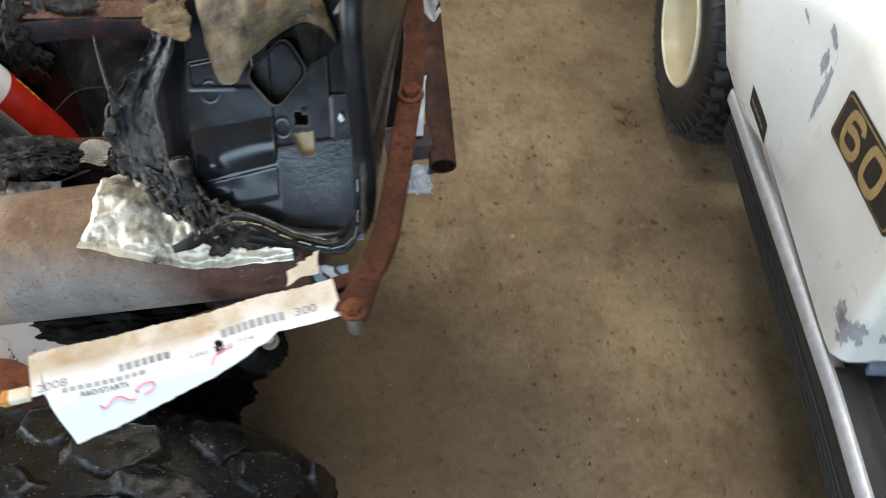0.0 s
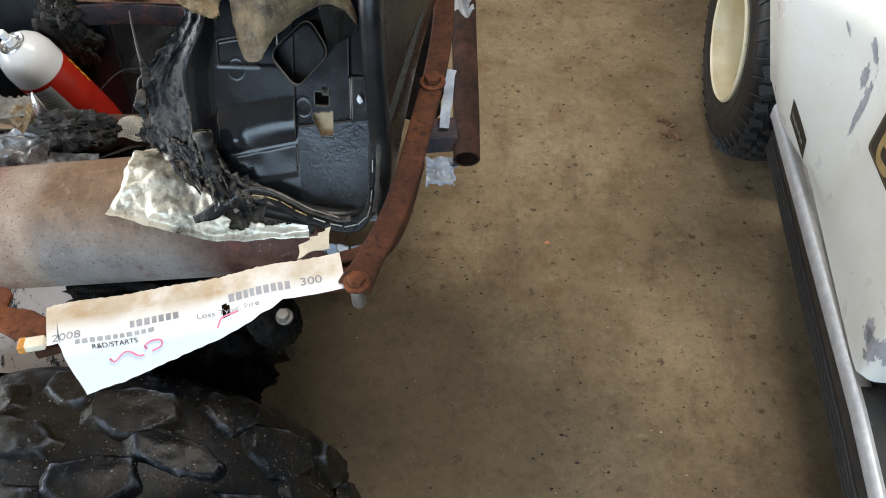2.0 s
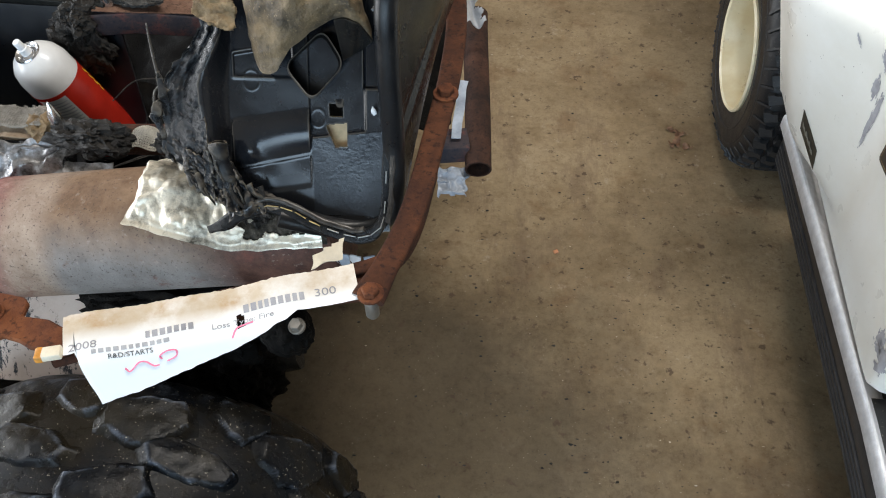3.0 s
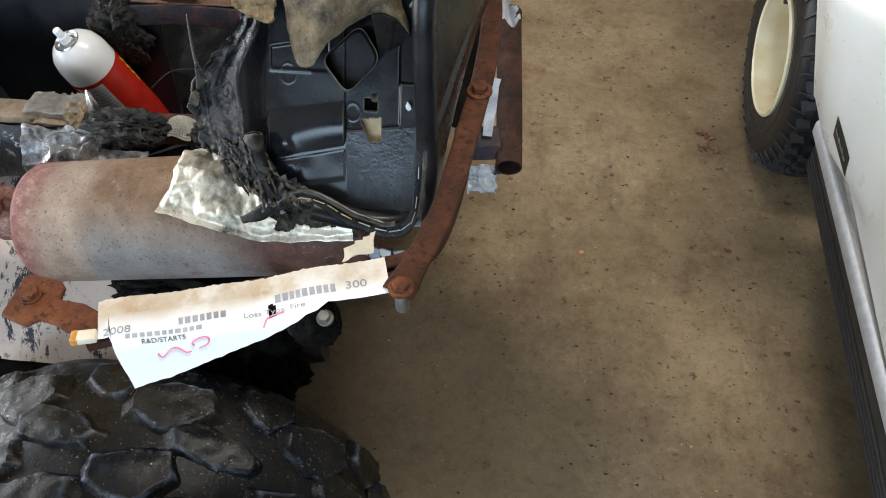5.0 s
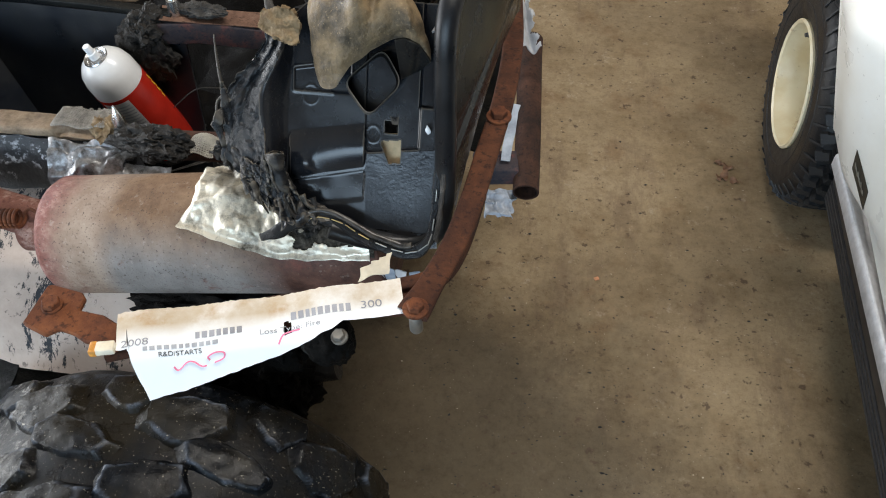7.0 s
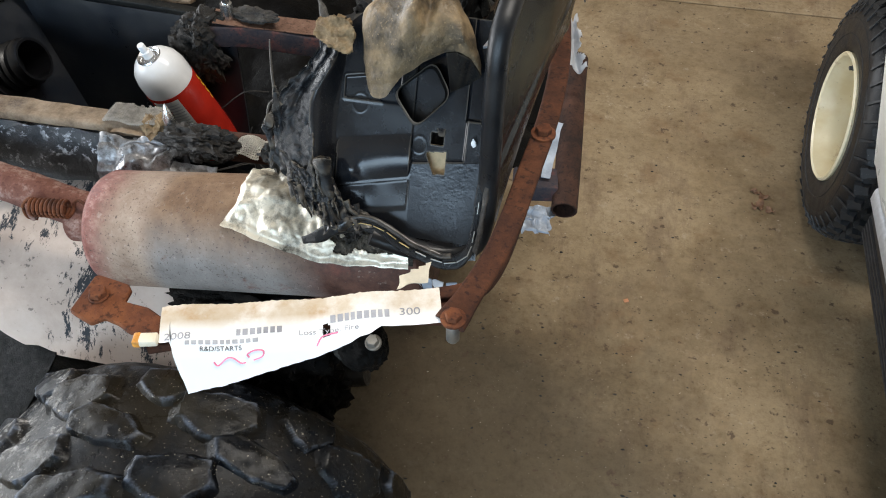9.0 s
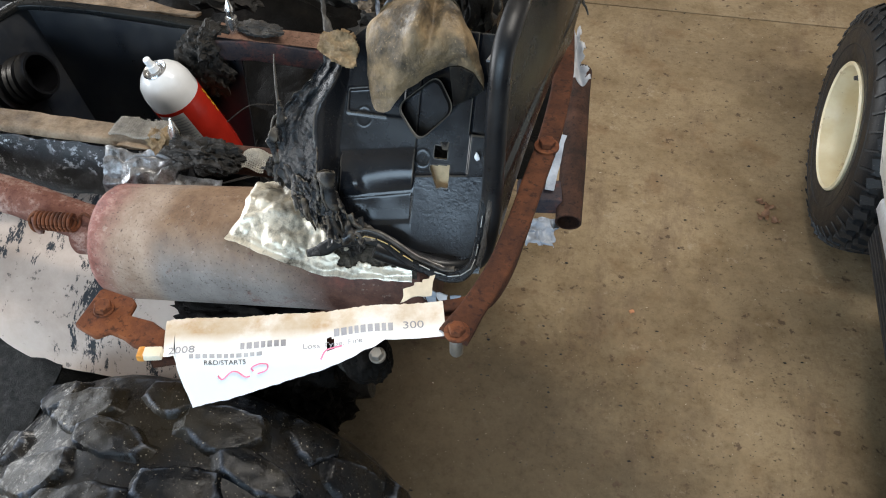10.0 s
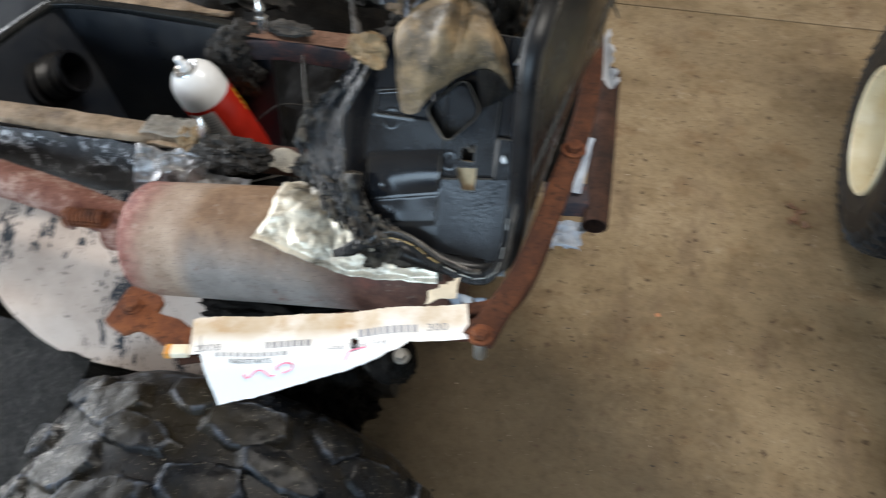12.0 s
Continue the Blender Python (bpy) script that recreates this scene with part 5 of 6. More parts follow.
# melted left edge of the tub
def flange(u, v):
    """The softened flange of the tub: u from its outer border to the fold, v from the drips up to the foam."""
    z = 0.690 + 0.140 * v
    o, r = outer_x(z), ridge_x(z)
    u = u * 1.04
    x = o + (r - o) * u
    h = 0.004 + 0.017 * ss(0.0, 1.0, u) + 0.003 * ss(0.16, 0.0, u)
    w = u + 0.20 * noise.noise(Vector((v * 2.6, 0.4, 7)))
    h -= 0.0070 * math.exp(-((w - 0.62 - 0.35 * (v - 0.75)) / 0.13) ** 2) * ss(0.35, 0.6, v)
    q = Vector((x, z, 0))
    h += 0.013 * (abs(noise.noise(q * 30 + Vector((3, 1, 5)))) - 0.2) + 0.0030 * (0.25 - abs(noise.noise(q * 75 + Vector((9, 4, 1))))) * (1 + ss(0.4, 0.1, v)) + 0.0012 * (abs(noise.noise(q * 170)) - 0.2)
    p = face(x, z, h)
    p += noise.noise_vector(p * 210) * 0.0008
    return p + noise.noise_vector(Vector((v * 26, 5, 0))) * 0.0045 * ss(0.10, 0.0, u)


part("melted_edge", sheet(flange, 90, 170, 0.0016), MELTED, atv, "melted and folded dusty black plastic")
part("melted_curl", fuzz(sweep([flange(0.02, 0.24 + 0.40 * t) + OUT * 0.0025 + Vector((-0.003 + 0.003 * math.sin(t * 11), 0, 0.002)) for t in [i / 30 for i in range(31)]], rounded(0.0060, 0.0016, 0.0006), up=(0.4, -0.7, 0.5), scale=lambda t: 0.4 + 0.9 * math.sin(math.pi * t) ** 0.7), 0.0030, 60, 4), MELTED, atv, "curled rim of melted plastic")
part("foam_patch", sheet(lambda u, v: face(-0.1660 + 0.040 * u, 0.8070 + 0.030 * v, 0.022 + 0.004 * math.sin(math.pi * u) + 0.0040 * noise.noise(Vector((u * 4, v * 4, 2))) + 0.0012 * noise.noise(Vector((u * 18, v * 18, 5)))), 50, 40, 0.004, keep=lambda u, v: math.hypot((u - 0.5) * 1.05, (v - 0.5) * 1.1) < 0.42 + 0.22 * noise.noise(Vector((u * 3.2, v * 3.2, 6)))), FOAM, atv, "tan patch of scorched foam")
part("ash_knob", fuzz(lump((-0.211, 0.422, 0.702), (0.010, 0.010, 0.013), 5, 0.5, 4), 0.004, 110), CHAR_GREY, atv, "crumbly grey ash at the melted edge")
part("melted_spike", rod([face(-0.190, 0.768, 0.006), face(-0.197, 0.776, 0.006), face(-0.2005, 0.788, 0.007), face(-0.2035, 0.806, 0.008), face(-0.2045, 0.814, 0.008)], 0.0008, 8, scale=lambda t: 2.6 - 2.0 * t), MELTED, atv, "thin melted plastic spike")
part("melted_spike", rod([face(-0.201, 0.752, 0.006), face(-0.203, 0.760, 0.008), face(-0.202, 0.767, 0.008), face(-0.198, 0.771, 0.007)], 0.0012, 8), MELTED, atv, "thin melted plastic loop")
part("melted_stub", fuzz(pipe([face(-0.1495, 0.733, 0.028), face(-0.1485, 0.726, 0.028), face(-0.143, 0.710, 0.020), face(-0.135, 0.700, 0.012)], 0.0066, 0.002, 14), 0.0030, 80, 5), MELTED, atv, "melted stub of a plastic tube")


def drape(top, low, amp, seed, folds):
    """Stringy melted plastic between an upper and a lower line, creased along its fall."""
    a, b = spline([face(*p) for p in top], 8), spline([face(*p) for p in low], 8)
    def f(u, v):
        p = along(a, u).lerp(along(b, u), v)
        w = u + 0.10 * noise.noise(Vector((u * 3, v * 2.5, seed)))
        p += OUT * amp * (abs(noise.noise(Vector((w * folds, v * 1.4, seed + 4)))) * 2.2 + 0.5 * noise.noise(Vector((w * folds * 2.3, v * 3, seed))) + 0.4 * math.sin(v * 3.0))
        p += noise.noise_vector(p * 120) * 0.0022 + noise.noise_vector(p * 300) * 0.0010
        return p + noise.noise_vector(Vector((u * 12, seed, 2))) * 0.008 * v * v
    return sheet(f, 70, 50, 0.0012)


part("melted_drape", drape([(-0.190, 0.735, 0.008), (-0.176, 0.728, 0.016), (-0.160, 0.722, 0.022)], [(-0.172, 0.702, 0.016), (-0.152, 0.694, 0.020), (-0.132, 0.690, 0.016)], 0.0045, 3, 3.2), MELTED, atv, "draped folds of melted black plastic")
part("melted_drape", drape([(-0.162, 0.728, 0.022), (-0.150, 0.724, 0.024), (-0.139, 0.718, 0.012)], [(-0.160, 0.695, 0.018), (-0.138, 0.683, 0.018), (-0.118, 0.690, 0.008)], 0.0050, 9, 3.6), MELTED, atv, "draped folds of melted black plastic")
part("melted_drape", drape([(-0.146, 0.706, 0.016), (-0.132, 0.703, 0.012), (-0.112, 0.698, 0.005)], [(-0.140, 0.678, 0.016), (-0.118, 0.684, 0.014), (-0.092, 0.686, 0.010)], 0.0034, 15, 4), BLACK_PLASTIC, atv, "glossy melted black plastic")
rnd = random.Random(12)
for i in range(7):
    t0 = i / 6
    x, z, h = -0.178 + 0.062 * t0, 0.712 - 0.010 * t0, 0.022 - 0.006 * t0
    dx, dz = rnd.uniform(0.004, 0.026), rnd.uniform(-0.028, -0.012)
    pts = [face(x, z, h), face(x + dx * 0.4, z + dz * 0.5, h + rnd.uniform(0.0, 0.006)), face(x + dx, z + dz, h - rnd.uniform(0.0, 0.008))]
    part("melted_drip", fuzz(rod(pts, rnd.uniform(0.0009, 0.0024), 9, scale=lambda t: 1.4 - 0.9 * t), 0.0026, 80, i), MELTED if i % 3 else CHAR, atv, "stringy black melted plastic")

def char_lump(bm, amp, freq):
    """Crumbly, fibrous relief on a lump."""
    return fuzz(fuzz(bm, amp * 1.3, freq, 2), amp * 0.7, freq * 3.2, 5)


# storage bin
BX0, BX1, BY0, BY1, BZ = -0.80, -0.375, 0.525, 0.722, 0.648


def bin_wall(p, q, depth, inx, iny):
    return sheet(lambda u, v: lerp(p, q, u) + Vector((inx * v, iny * v, -depth * v)), 24, 14, 0.003)


part("bin_wall", bin_wall((BX0, BY1 + 0.01, BZ), (BX1, BY1 - 0.01, BZ - 0.005), 0.24, 0, -0.03), BIN_PLASTIC, atv, "black plastic inner wall of the storage bin")
part("bin_wall", bin_wall((BX0 + 0.12, BY1, BZ), (BX0 + 0.085, BY0, BZ), 0.24, 0.09, 0), BIN_PLASTIC, atv, "black plastic inner wall of the storage bin")
part("bin_wall", bin_wall((BX0, BY0, BZ - 0.02), (BX1, BY0, BZ - 0.02), 0.2, 0, 0.02), BIN_PLASTIC, atv, "black plastic inner wall of the storage bin")
part("bin_floor", fuzz(sheet(lambda u, v: Vector((BX0 + (0.1 - BX0 - 0.35) * u, BY0 + (BY1 - BY0) * v, 0.415)), 20, 12, 0.003), 0.006, 20), SOOT_SHADE, atv, "near-black bin floor")
part("bin_rim", sweep(spline([(-0.735, 0.52, 0.648), (-0.712, 0.60, 0.650), (-0.690, 0.690, 0.652), (-0.672, 0.716, 0.652), (-0.60, 0.722, 0.652), (-0.50, 0.720, 0.651), (-0.385, 0.712, 0.648)], 6), rounded(0.014, 0.010, 0.003)), WALL_PLASTIC, atv, "black plastic bin rim")
part("scorched_ledge", fuzz(sheet(lambda u, v: Vector((-0.80 + 0.36 * u, 0.731 + (0.07 - 0.055 * u) * v, 0.654 - 0.004 * v)), 30, 8, 0.004), 0.004, 25), TAN_CHAR, atv, "scorched tan ledge behind the bin")
NK = Matrix.Translation((-0.658, 0.640, 0.587)) @ Vector((0.88, 0.06, 0.42)).to_track_quat("Z", "Y").to_matrix().to_4x4()
neck = part("filler_neck", lathe([(0.036, -0.05), (0.036, -0.012), (0.029, -0.010), (0.029, 0.0), (0.0325, 0.002), (0.029, 0.005), (0.029, 0.010), (0.0325, 0.012), (0.029, 0.015), (0.029, 0.022), (0.0315, 0.024), (0.029, 0.027), (0.028, 0.036), (0.0245, 0.036), (0.024, -0.04), (0, -0.04)], NK, 40), NECK_PLASTIC, atv, "threaded black plastic filler neck")

# front rail of the bin with its burnt layers
rail = part("bin_rail", fuzz(sweep(spline([(-0.82, 0.497, 0.644), (-0.62, 0.505, 0.640), (-0.48, 0.512, 0.634), (-0.375, 0.514, 0.630)], 10), rounded(0.030, 0.012, 0.004)), 0.0015, 50), TAN_CHAR, atv, "scorched tan rail along the bin")
part("bin_rail_side", fuzz(sheet(lambda u, v: Vector((-0.82 + 0.46 * u, 0.488 + 0.018 * u - 0.018 * v, 0.634 - 0.010 * u - 0.062 * v)), 50, 12, 0.006), 0.004, 40), make_blistered(), atv, "blistered black paint with white flecks")
part("rusty_tube", rod([(-0.39, 0.512, 0.618), (-0.30, 0.515, 0.618), (-0.15, 0.52, 0.620)], 0.0165, 18), RUST_BROWN, atv, "dark rusty frame tube")
part("charred_lump", char_lump(lump((-0.330, 0.492, 0.640), (0.042, 0.020, 0.018), 2, 0.38, 4), 0.0022, 75), CHAR, atv, "charred black lump on the rail")
part("charred_lump", char_lump(lump((-0.385, 0.508, 0.640), (0.018, 0.016, 0.010), 6, 0.4, 3), 0.003, 60), FOAM, atv, "yellow-brown scorched crust")
def weave(fn, nu, nv, r):
    """A frayed cloth of crossing strands over fn(u, v)."""
    rnd = random.Random(nu * 7 + nv)
    bm = bmesh.new()
    for i in range(nu):
        u = i / (nu - 1)
        e = 1.0 + rnd.uniform(-0.12, 0.16)
        pts = [fn(u, e * k / (2 * nv)) + Vector((0, -0.3, 0.9)) * r * (1 if (k + i) % 2 else -1) for k in range(2 * nv + 1)]
        sweep(pts, circle(r, 5), up=(0.3, 0.1, 0.9), bm=bm)
    for j in range(nv):
        v = j / (nv - 1)
        e = 1.0 + rnd.uniform(-0.1, 0.1)
        pts = [fn(e * k / (2 * nu), v) + Vector((0, -0.3, 0.9)) * r * (-1 if (k + j) % 2 else 1) for k in range(2 * nu + 1)]
        sweep(pts, circle(r, 5), up=(0.3, 0.1, 0.9), bm=bm)
    return bm


tagged(part("woven_tape", weave(lambda u, v: Vector((-0.292 + 0.026 * u + 0.006 * v, 0.490 + 0.024 * v, 0.630 + 0.010 * math.sin(v * 2.6) + 0.003 * math.sin(u * 5))), 12, 14, 0.0010), plain("white_glass_cloth", (0.55, 0.53, 0.48), 0.8, 0, 0.3, 80), atv, "frayed woven white tape"), kind="stuff")
tagged(part("woven_tape", fuzz(weave(lambda u, v: Vector((-0.445 + 0.058 * u, 0.500 + 0.030 * v, 0.6455 + 0.002 * math.sin(u * 8))), 24, 13, 0.0010), 0.002, 40, 3), plain("grey_woven_tape", (0.34, 0.32, 0.29), 0.8, 0, 0.3, 150, 0.5), atv, "grey woven tape on the rail"), kind="stuff")
part("foil_scrap", fuzz(sheet(lambda u, v: Vector((-0.445 + 0.085 * u, 0.490 - 0.030 * v + 0.004 * u, 0.630 - 0.040 * v * v + 0.005 * abs(math.sin(v * 9 + 3 * u)) + 0.004 * math.sin(u * 13 + v * 4))), 44, 34, 0.0008), 0.005, 45, 4), FOIL_SILVER, atv, "torn silver foil scrap")
part("foil_scrap", fuzz(sheet(lambda u, v: Vector((-0.355 + 0.05 * u, 0.474 - 0.016 * v, 0.622 - 0.010 * v)), 14, 8, 0.0008), 0.005, 45, 7), FOIL_SILVER, atv, "torn silver foil scrap")
part("foil_edge", fuzz(sheet(lambda u, v: Vector((-0.435 + 0.075 * u, 0.492 + 0.012 * v, 0.636)), 14, 6, 0.001), 0.003, 50, 8), TAN_CHAR, atv)
part("rail_pin", lathe([(0, 0.030), (0.0015, 0.027), (0.0066, 0.012), (0.0066, -0.01), (0, -0.01)], Matrix.Translation((-0.366, 0.503, 0.648)), 12), STEEL, atv, "bright pointed pin")

# cross bar with a pointed stud
cross = part("cross_bar", sweep([(-0.425, 0.705, 0.632), (-0.36, 0.722, 0.628), (-0.28, 0.742, 0.610), (-0.15, 0.775, 0.585)], rounded(0.036, 0.030, 0.003)), RUST_RED, atv, "red-rusted square cross bar with blue-black soot")
part("bar_top", fuzz(sheet(lambda u, v: lerp((-0.40, 0.711, 0.6475), (-0.15, 0.775, 0.6015), u) + Vector((-0.004, 0.016, 0)) * (2 * v - 1) + Vector((0, 0, 0.0035 * ss(0, 0.5, 1 - u))), 30, 6, 0.001), 0.0008, 60), RUST_TAN, cross, "tan-brown scaled top of the bar")
part("pointed_stud", lathe([(0, 0.045), (0.0015, 0.043), (0.0062, 0.031), (0.0062, 0.029), (0.0045, 0.028), (0.0045, 0.020), (0.0075, 0.0195), (0.0085, 0.010), (0.0085, 0.0), (0, 0.0)], Matrix.Translation((-0.383, 0.716, 0.648)), 16), STEEL, atv, "bright pointed steel stud")
part("bar_hole", lathe([(0, 0.001), (0.005, 0.001), (0.005, 0.0)], Matrix.Translation((-0.262, 0.747, 0.6265)), 14), CHAR, cross)
part("charred_lump", char_lump(lump((-0.350, 0.722, 0.650), (0.030, 0.012, 0.008), 12, 0.3, 4), 0.0014, 90), CHAR_GREY, atv, "grey ash crust on the cross bar")
part("charred_lump", char_lump(lump((-0.415, 0.700, 0.640), (0.022, 0.030, 0.020), 15, 0.35, 4), 0.002, 80), CHAR, atv, "charred black lump at the bin corner")
part("charred_lump", char_lump(lump((-0.425, 0.70, 0.60), (0.035, 0.025, 0.045), 18, 0.35, 4), 0.002, 80), CHAR, atv, "charred black lump at the bin corner")

# scorched side plate behind the wheel
def plate_skin(u, v):
    x = -0.90 + (0.545 + 0.03 * v) * u
    v = v * (1.02 - 0.16 * ss(-0.50, -0.66, x) - 0.35 * ss(-0.60, -0.75, x))
    return Vector((x, 0.53 - 0.165 * v - 0.022 * v * v, 0.520 - 0.015 * v - 0.075 * v * v - 0.02 * ss(0.85, 1.0, v)))


part("side_plate", fuzz(sheet(plate_skin, 70, 40, 0.003), 0.003, 12), make_flaked(), atv, "scorched beige metal plate with black flakes")
part("inner_fender", fuzz(sheet(lambda u, v: Vector((-1.0 + 0.50 * u, 0.372 - 0.24 * v, 0.412 - 0.03 * v)), 20, 10, 0.003), 0.005, 20), make_char("sooty_fender", (0.004, 0.005, 0.006), (0.010, 0.011, 0.012), (0.05, 0.052, 0.05), 0.7, 150, 0.0, 0.12), atv, "dark sooty inner fender")

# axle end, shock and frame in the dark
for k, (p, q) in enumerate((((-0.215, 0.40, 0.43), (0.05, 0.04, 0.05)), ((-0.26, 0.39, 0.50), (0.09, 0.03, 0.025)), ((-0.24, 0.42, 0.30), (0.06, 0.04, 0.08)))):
    part("burnt_linkage", fuzz(lump(p, q, 60 + k, 0.3, 4), 0.003, 70), SOOT_SHADE, atv, "charred linkage behind the wheel")
part("knuckle", fuzz(lump((-0.112, 0.334, 0.545), (0.026, 0.024, 0.034), 4, 0.15, 4), 0.0015, 90), SOOT_SHADE, atv, "sooty mount under the rack")
part("castle_nut", hex_bolt((-0.096, 0.322, 0.566), 0.0062, 0.010, (0, -0.3, 1), 1.35), plain("greyed_steel", (0.28, 0.265, 0.24), 0.45, 0.7), atv, "grey steel nut and washer")
for k, (a, b, r) in enumerate((((-0.14, 0.37, 0.55), (-0.17, 0.43, 0.42), 0.018), ((-0.40, 0.42, 0.25), (-0.16, 0.46, 0.30), 0.02), ((-0.28, 0.45, 0.50), (-0.15, 0.47, 0.35), 0.014))):
    part("frame_tube", rod([a, b], r, 12), CHAR, atv)
part("shock", rod([(-0.115, 0.36, 0.56), (-0.132, 0.38, 0.50), (-0.155, 0.40, 0.44)], 0.020, 14), BLACK_PLASTIC, atv, "sooty black damper")
for k in range(4):
    part("plastic_strip", fuzz(sheet(lambda u, v: Vector((-0.066 + 0.012 * k + 0.009 * u + 0.004 * v, 0.356 + 0.022 * v, 0.634 - 0.075 * v)), 6, 14, 0.001), 0.003, 60, 2 + k), TARP if k % 2 else GREY_SHEET, atv, "pale plastic strip under the tub")
part("cream_scrap", fuzz(sheet(lambda u, v: Vector((-0.062 + 0.026 * u, 0.296 + 0.018 * v + 0.012 * u, 0.690 + 0.004 * v)), 12, 8, 0.001, keep=lambda u, v: v < 0.55 + 0.45 * u), 0.003, 50, 5), plain("cream_scrap", (0.66, 0.60, 0.48), 0.6, 0, 0.2), atv, "torn cream scrap beside the paper")

# Near-black sheet added to hide the floor; stands in for deep shade
part("hollow_shade_sheet", fuzz(sheet(lambda u, v: Vector((-0.44 + 0.34 * u, 0.49 + 0.30 * v, 0.47 - 0.05 * math.sin(v * 3))), 30, 24, 0.008), 0.014, 22, 2), SOOT_SHADE, atv, "near-black sheet standing in for the shaded hollow of the bike")
# engine bay and body behind: soot and deep shade in one near-black, with debris
part("charred_body", fuzz(sheet(lambda u, v: Vector((-1.25 + 1.27 * u, 0.745 + 0.45 * v, 0.42 + 0.04 * math.sin(u * 9 + v * 5) + 0.13 * v)), 60, 24, 0.01), 0.03, 12, 3), SOOT_SHADE, atv, "charred black body and engine remains")
part("charred_underbody", fuzz(sheet(lambda u, v: Vector((-1.25 + 1.05 * u, 0.46 + 0.30 * v, 0.33 + 0.03 * math.sin(u * 11))), 50, 14, 0.01), 0.02, 14, 6), SOOT_SHADE, atv, "charred black frame and engine remains")
for k, (c, s) in enumerate((((-0.20, 0.85, 0.60), (0.05, 0.03, 0.03)), ((-0.30, 0.90, 0.62), (0.06, 0.03, 0.03)), ((-0.10, 0.60, 0.79), (0.03, 0.05, 0.05)), ((-0.05, 0.56, 0.80), (0.022, 0.05, 0.06)), ((-0.22, 0.80, 0.58), (0.04, 0.03, 0.03)), ((-0.45, 0.84, 0.62), (0.05, 0.03, 0.02)))):
    part("burnt_debris", fuzz(lump(c, s, 20 + k, 0.4, 3), 0.006, 40), (CHAR_GREY if k in (1, 4) else WALL_PLASTIC if k in (2, 3) else CHAR), atv, "burnt debris on the body")
LENS = make_char("blue_grey_melt", (0.05, 0.055, 0.065), (0.15, 0.18, 0.23), (0.33, 0.38, 0.46), 0.4, 40)
part("melted_lens", fuzz(sheet(lambda u, v: Vector((-0.176 + 0.078 * u, 0.549 + 0.007 * math.sin(u * 7) + 0.010 * math.cos(u * 17), 0.806 + 0.006 * math.sin(u * 9) + (0.010 + 0.012 * abs(math.sin(u * 5 + 0.6))) * v)), 60, 14, 0.002), 0.003, 60, 4), LENS, atv, "blue-grey melted lens fragment")
part("melted_lens", fuzz(sheet(lambda u, v: Vector((-0.174 + 0.010 * v + 0.004 * u, 0.552 + 0.05 * u, 0.812 + 0.014 * v + 0.004 * math.sin(u * 8))), 30, 8, 0.002), 0.003, 60, 8), LENS, atv, "blue-grey melted lens fragment")
part("scorched_core", fuzz(lump((-0.146, 0.580, 0.803), (0.022, 0.022, 0.012), 31, 0.4, 4), 0.003, 90), TAN_CHAR, atv, "scorched tan core of the lamp")
part("twisted_stem", fuzz(rod([(-0.204, 0.572, 0.822), (-0.195, 0.553, 0.816), (-0.191, 0.539, 0.808), (-0.181, 0.520, 0.800), (-0.175, 0.508, 0.793), (-0.160, 0.500, 0.792), (-0.148, 0.496, 0.789)], 0.0028, 10, scale=lambda t: 0.8 + 0.5 * math.sin(t * 9) ** 2), 0.0022, 110), CHAR_GREY, atv, "twisted scorched stem")
rnd = random.Random(4)
for i in range(16):
    p0 = Vector((rnd.uniform(-0.36, -0.18), rnd.uniform(0.56, 0.70), rnd.uniform(0.50, 0.60)))
    p1 = p0 + Vector((rnd.uniform(-0.06, 0.06), rnd.uniform(-0.03, 0.05), rnd.uniform(-0.02, 0.03)))
    p2 = p1 + Vector((rnd.uniform(-0.05, 0.06), rnd.uniform(-0.04, 0.04), rnd.uniform(-0.03, 0.02)))
    part("burnt_wire", rod([p0, p1, p2], rnd.uniform(0.0006, 0.0013), 6), CHAR_GREY, atv)

# Unseen block added under the bike to keep west door light off the floor
part("light_block", fuzz(block((1.33, 0.58, 0.32), Matrix.Translation((-0.97, 0.68, 0.25)), 0.03, 3), 0.02, 9), SOOT_SHADE, atv, "unseen near-black block added under the bike against door light")
# Other three wheels, out of view, also stop low door light
for wx, wy in ((-0.335, 1.06), (-1.50, 0.20), (-1.50, 1.06)):
    m = Matrix.Translation((wx, wy, 0.243)) @ Matrix.Rotation(radians(-90), 4, "X")
    part("tyre", fuzz(lathe([(r + (0.012 if r > 0.2 else 0), h) for r, h in prof], m, 64, closed=True), 0.004, 20), RUBBER, atv, "sooty black knobby tyre")
    part("wheel_disc", lathe([(0.135, 0.10), (0.10, 0.04), (0, 0.03)], m, 32), CHAR, atv)
part("rear_axle", rod([(-0.335, 0.23, 0.243), (-0.335, 1.06, 0.243)], 0.02, 14), CHAR, atv)

# ---- the aerosol can leaning in the bin ----
N = Vector((-0.462, 0.632, 0.652))
D = Vector((0.20, 0.25, -0.945)).normalized()
CAN = Matrix.Translation(N) @ D.to_track_quat("Z", "Y").to_matrix().to_4x4()
can = thing("aerosol_can", CAN, "red and white aerosol can leaning in the burnt storage bin", "aerosol can")
part("shoulder", lathe([(0.014, 0.020), (0.0175, 0.022), (0.024, 0.027), (0.030, 0.036), (0.0328, 0.048), (0.0333, 0.066)], Matrix(), 48), CAN_WHITE, can, "white enamelled shoulder")
body = part("body", lathe([(0.0333, 0.066), (0.0336, 0.067), (0.0336, 0.196), (0.032, 0.200), (0, 0.198)], Matrix(), 48), CAN_RED, can, "red enamelled can body")
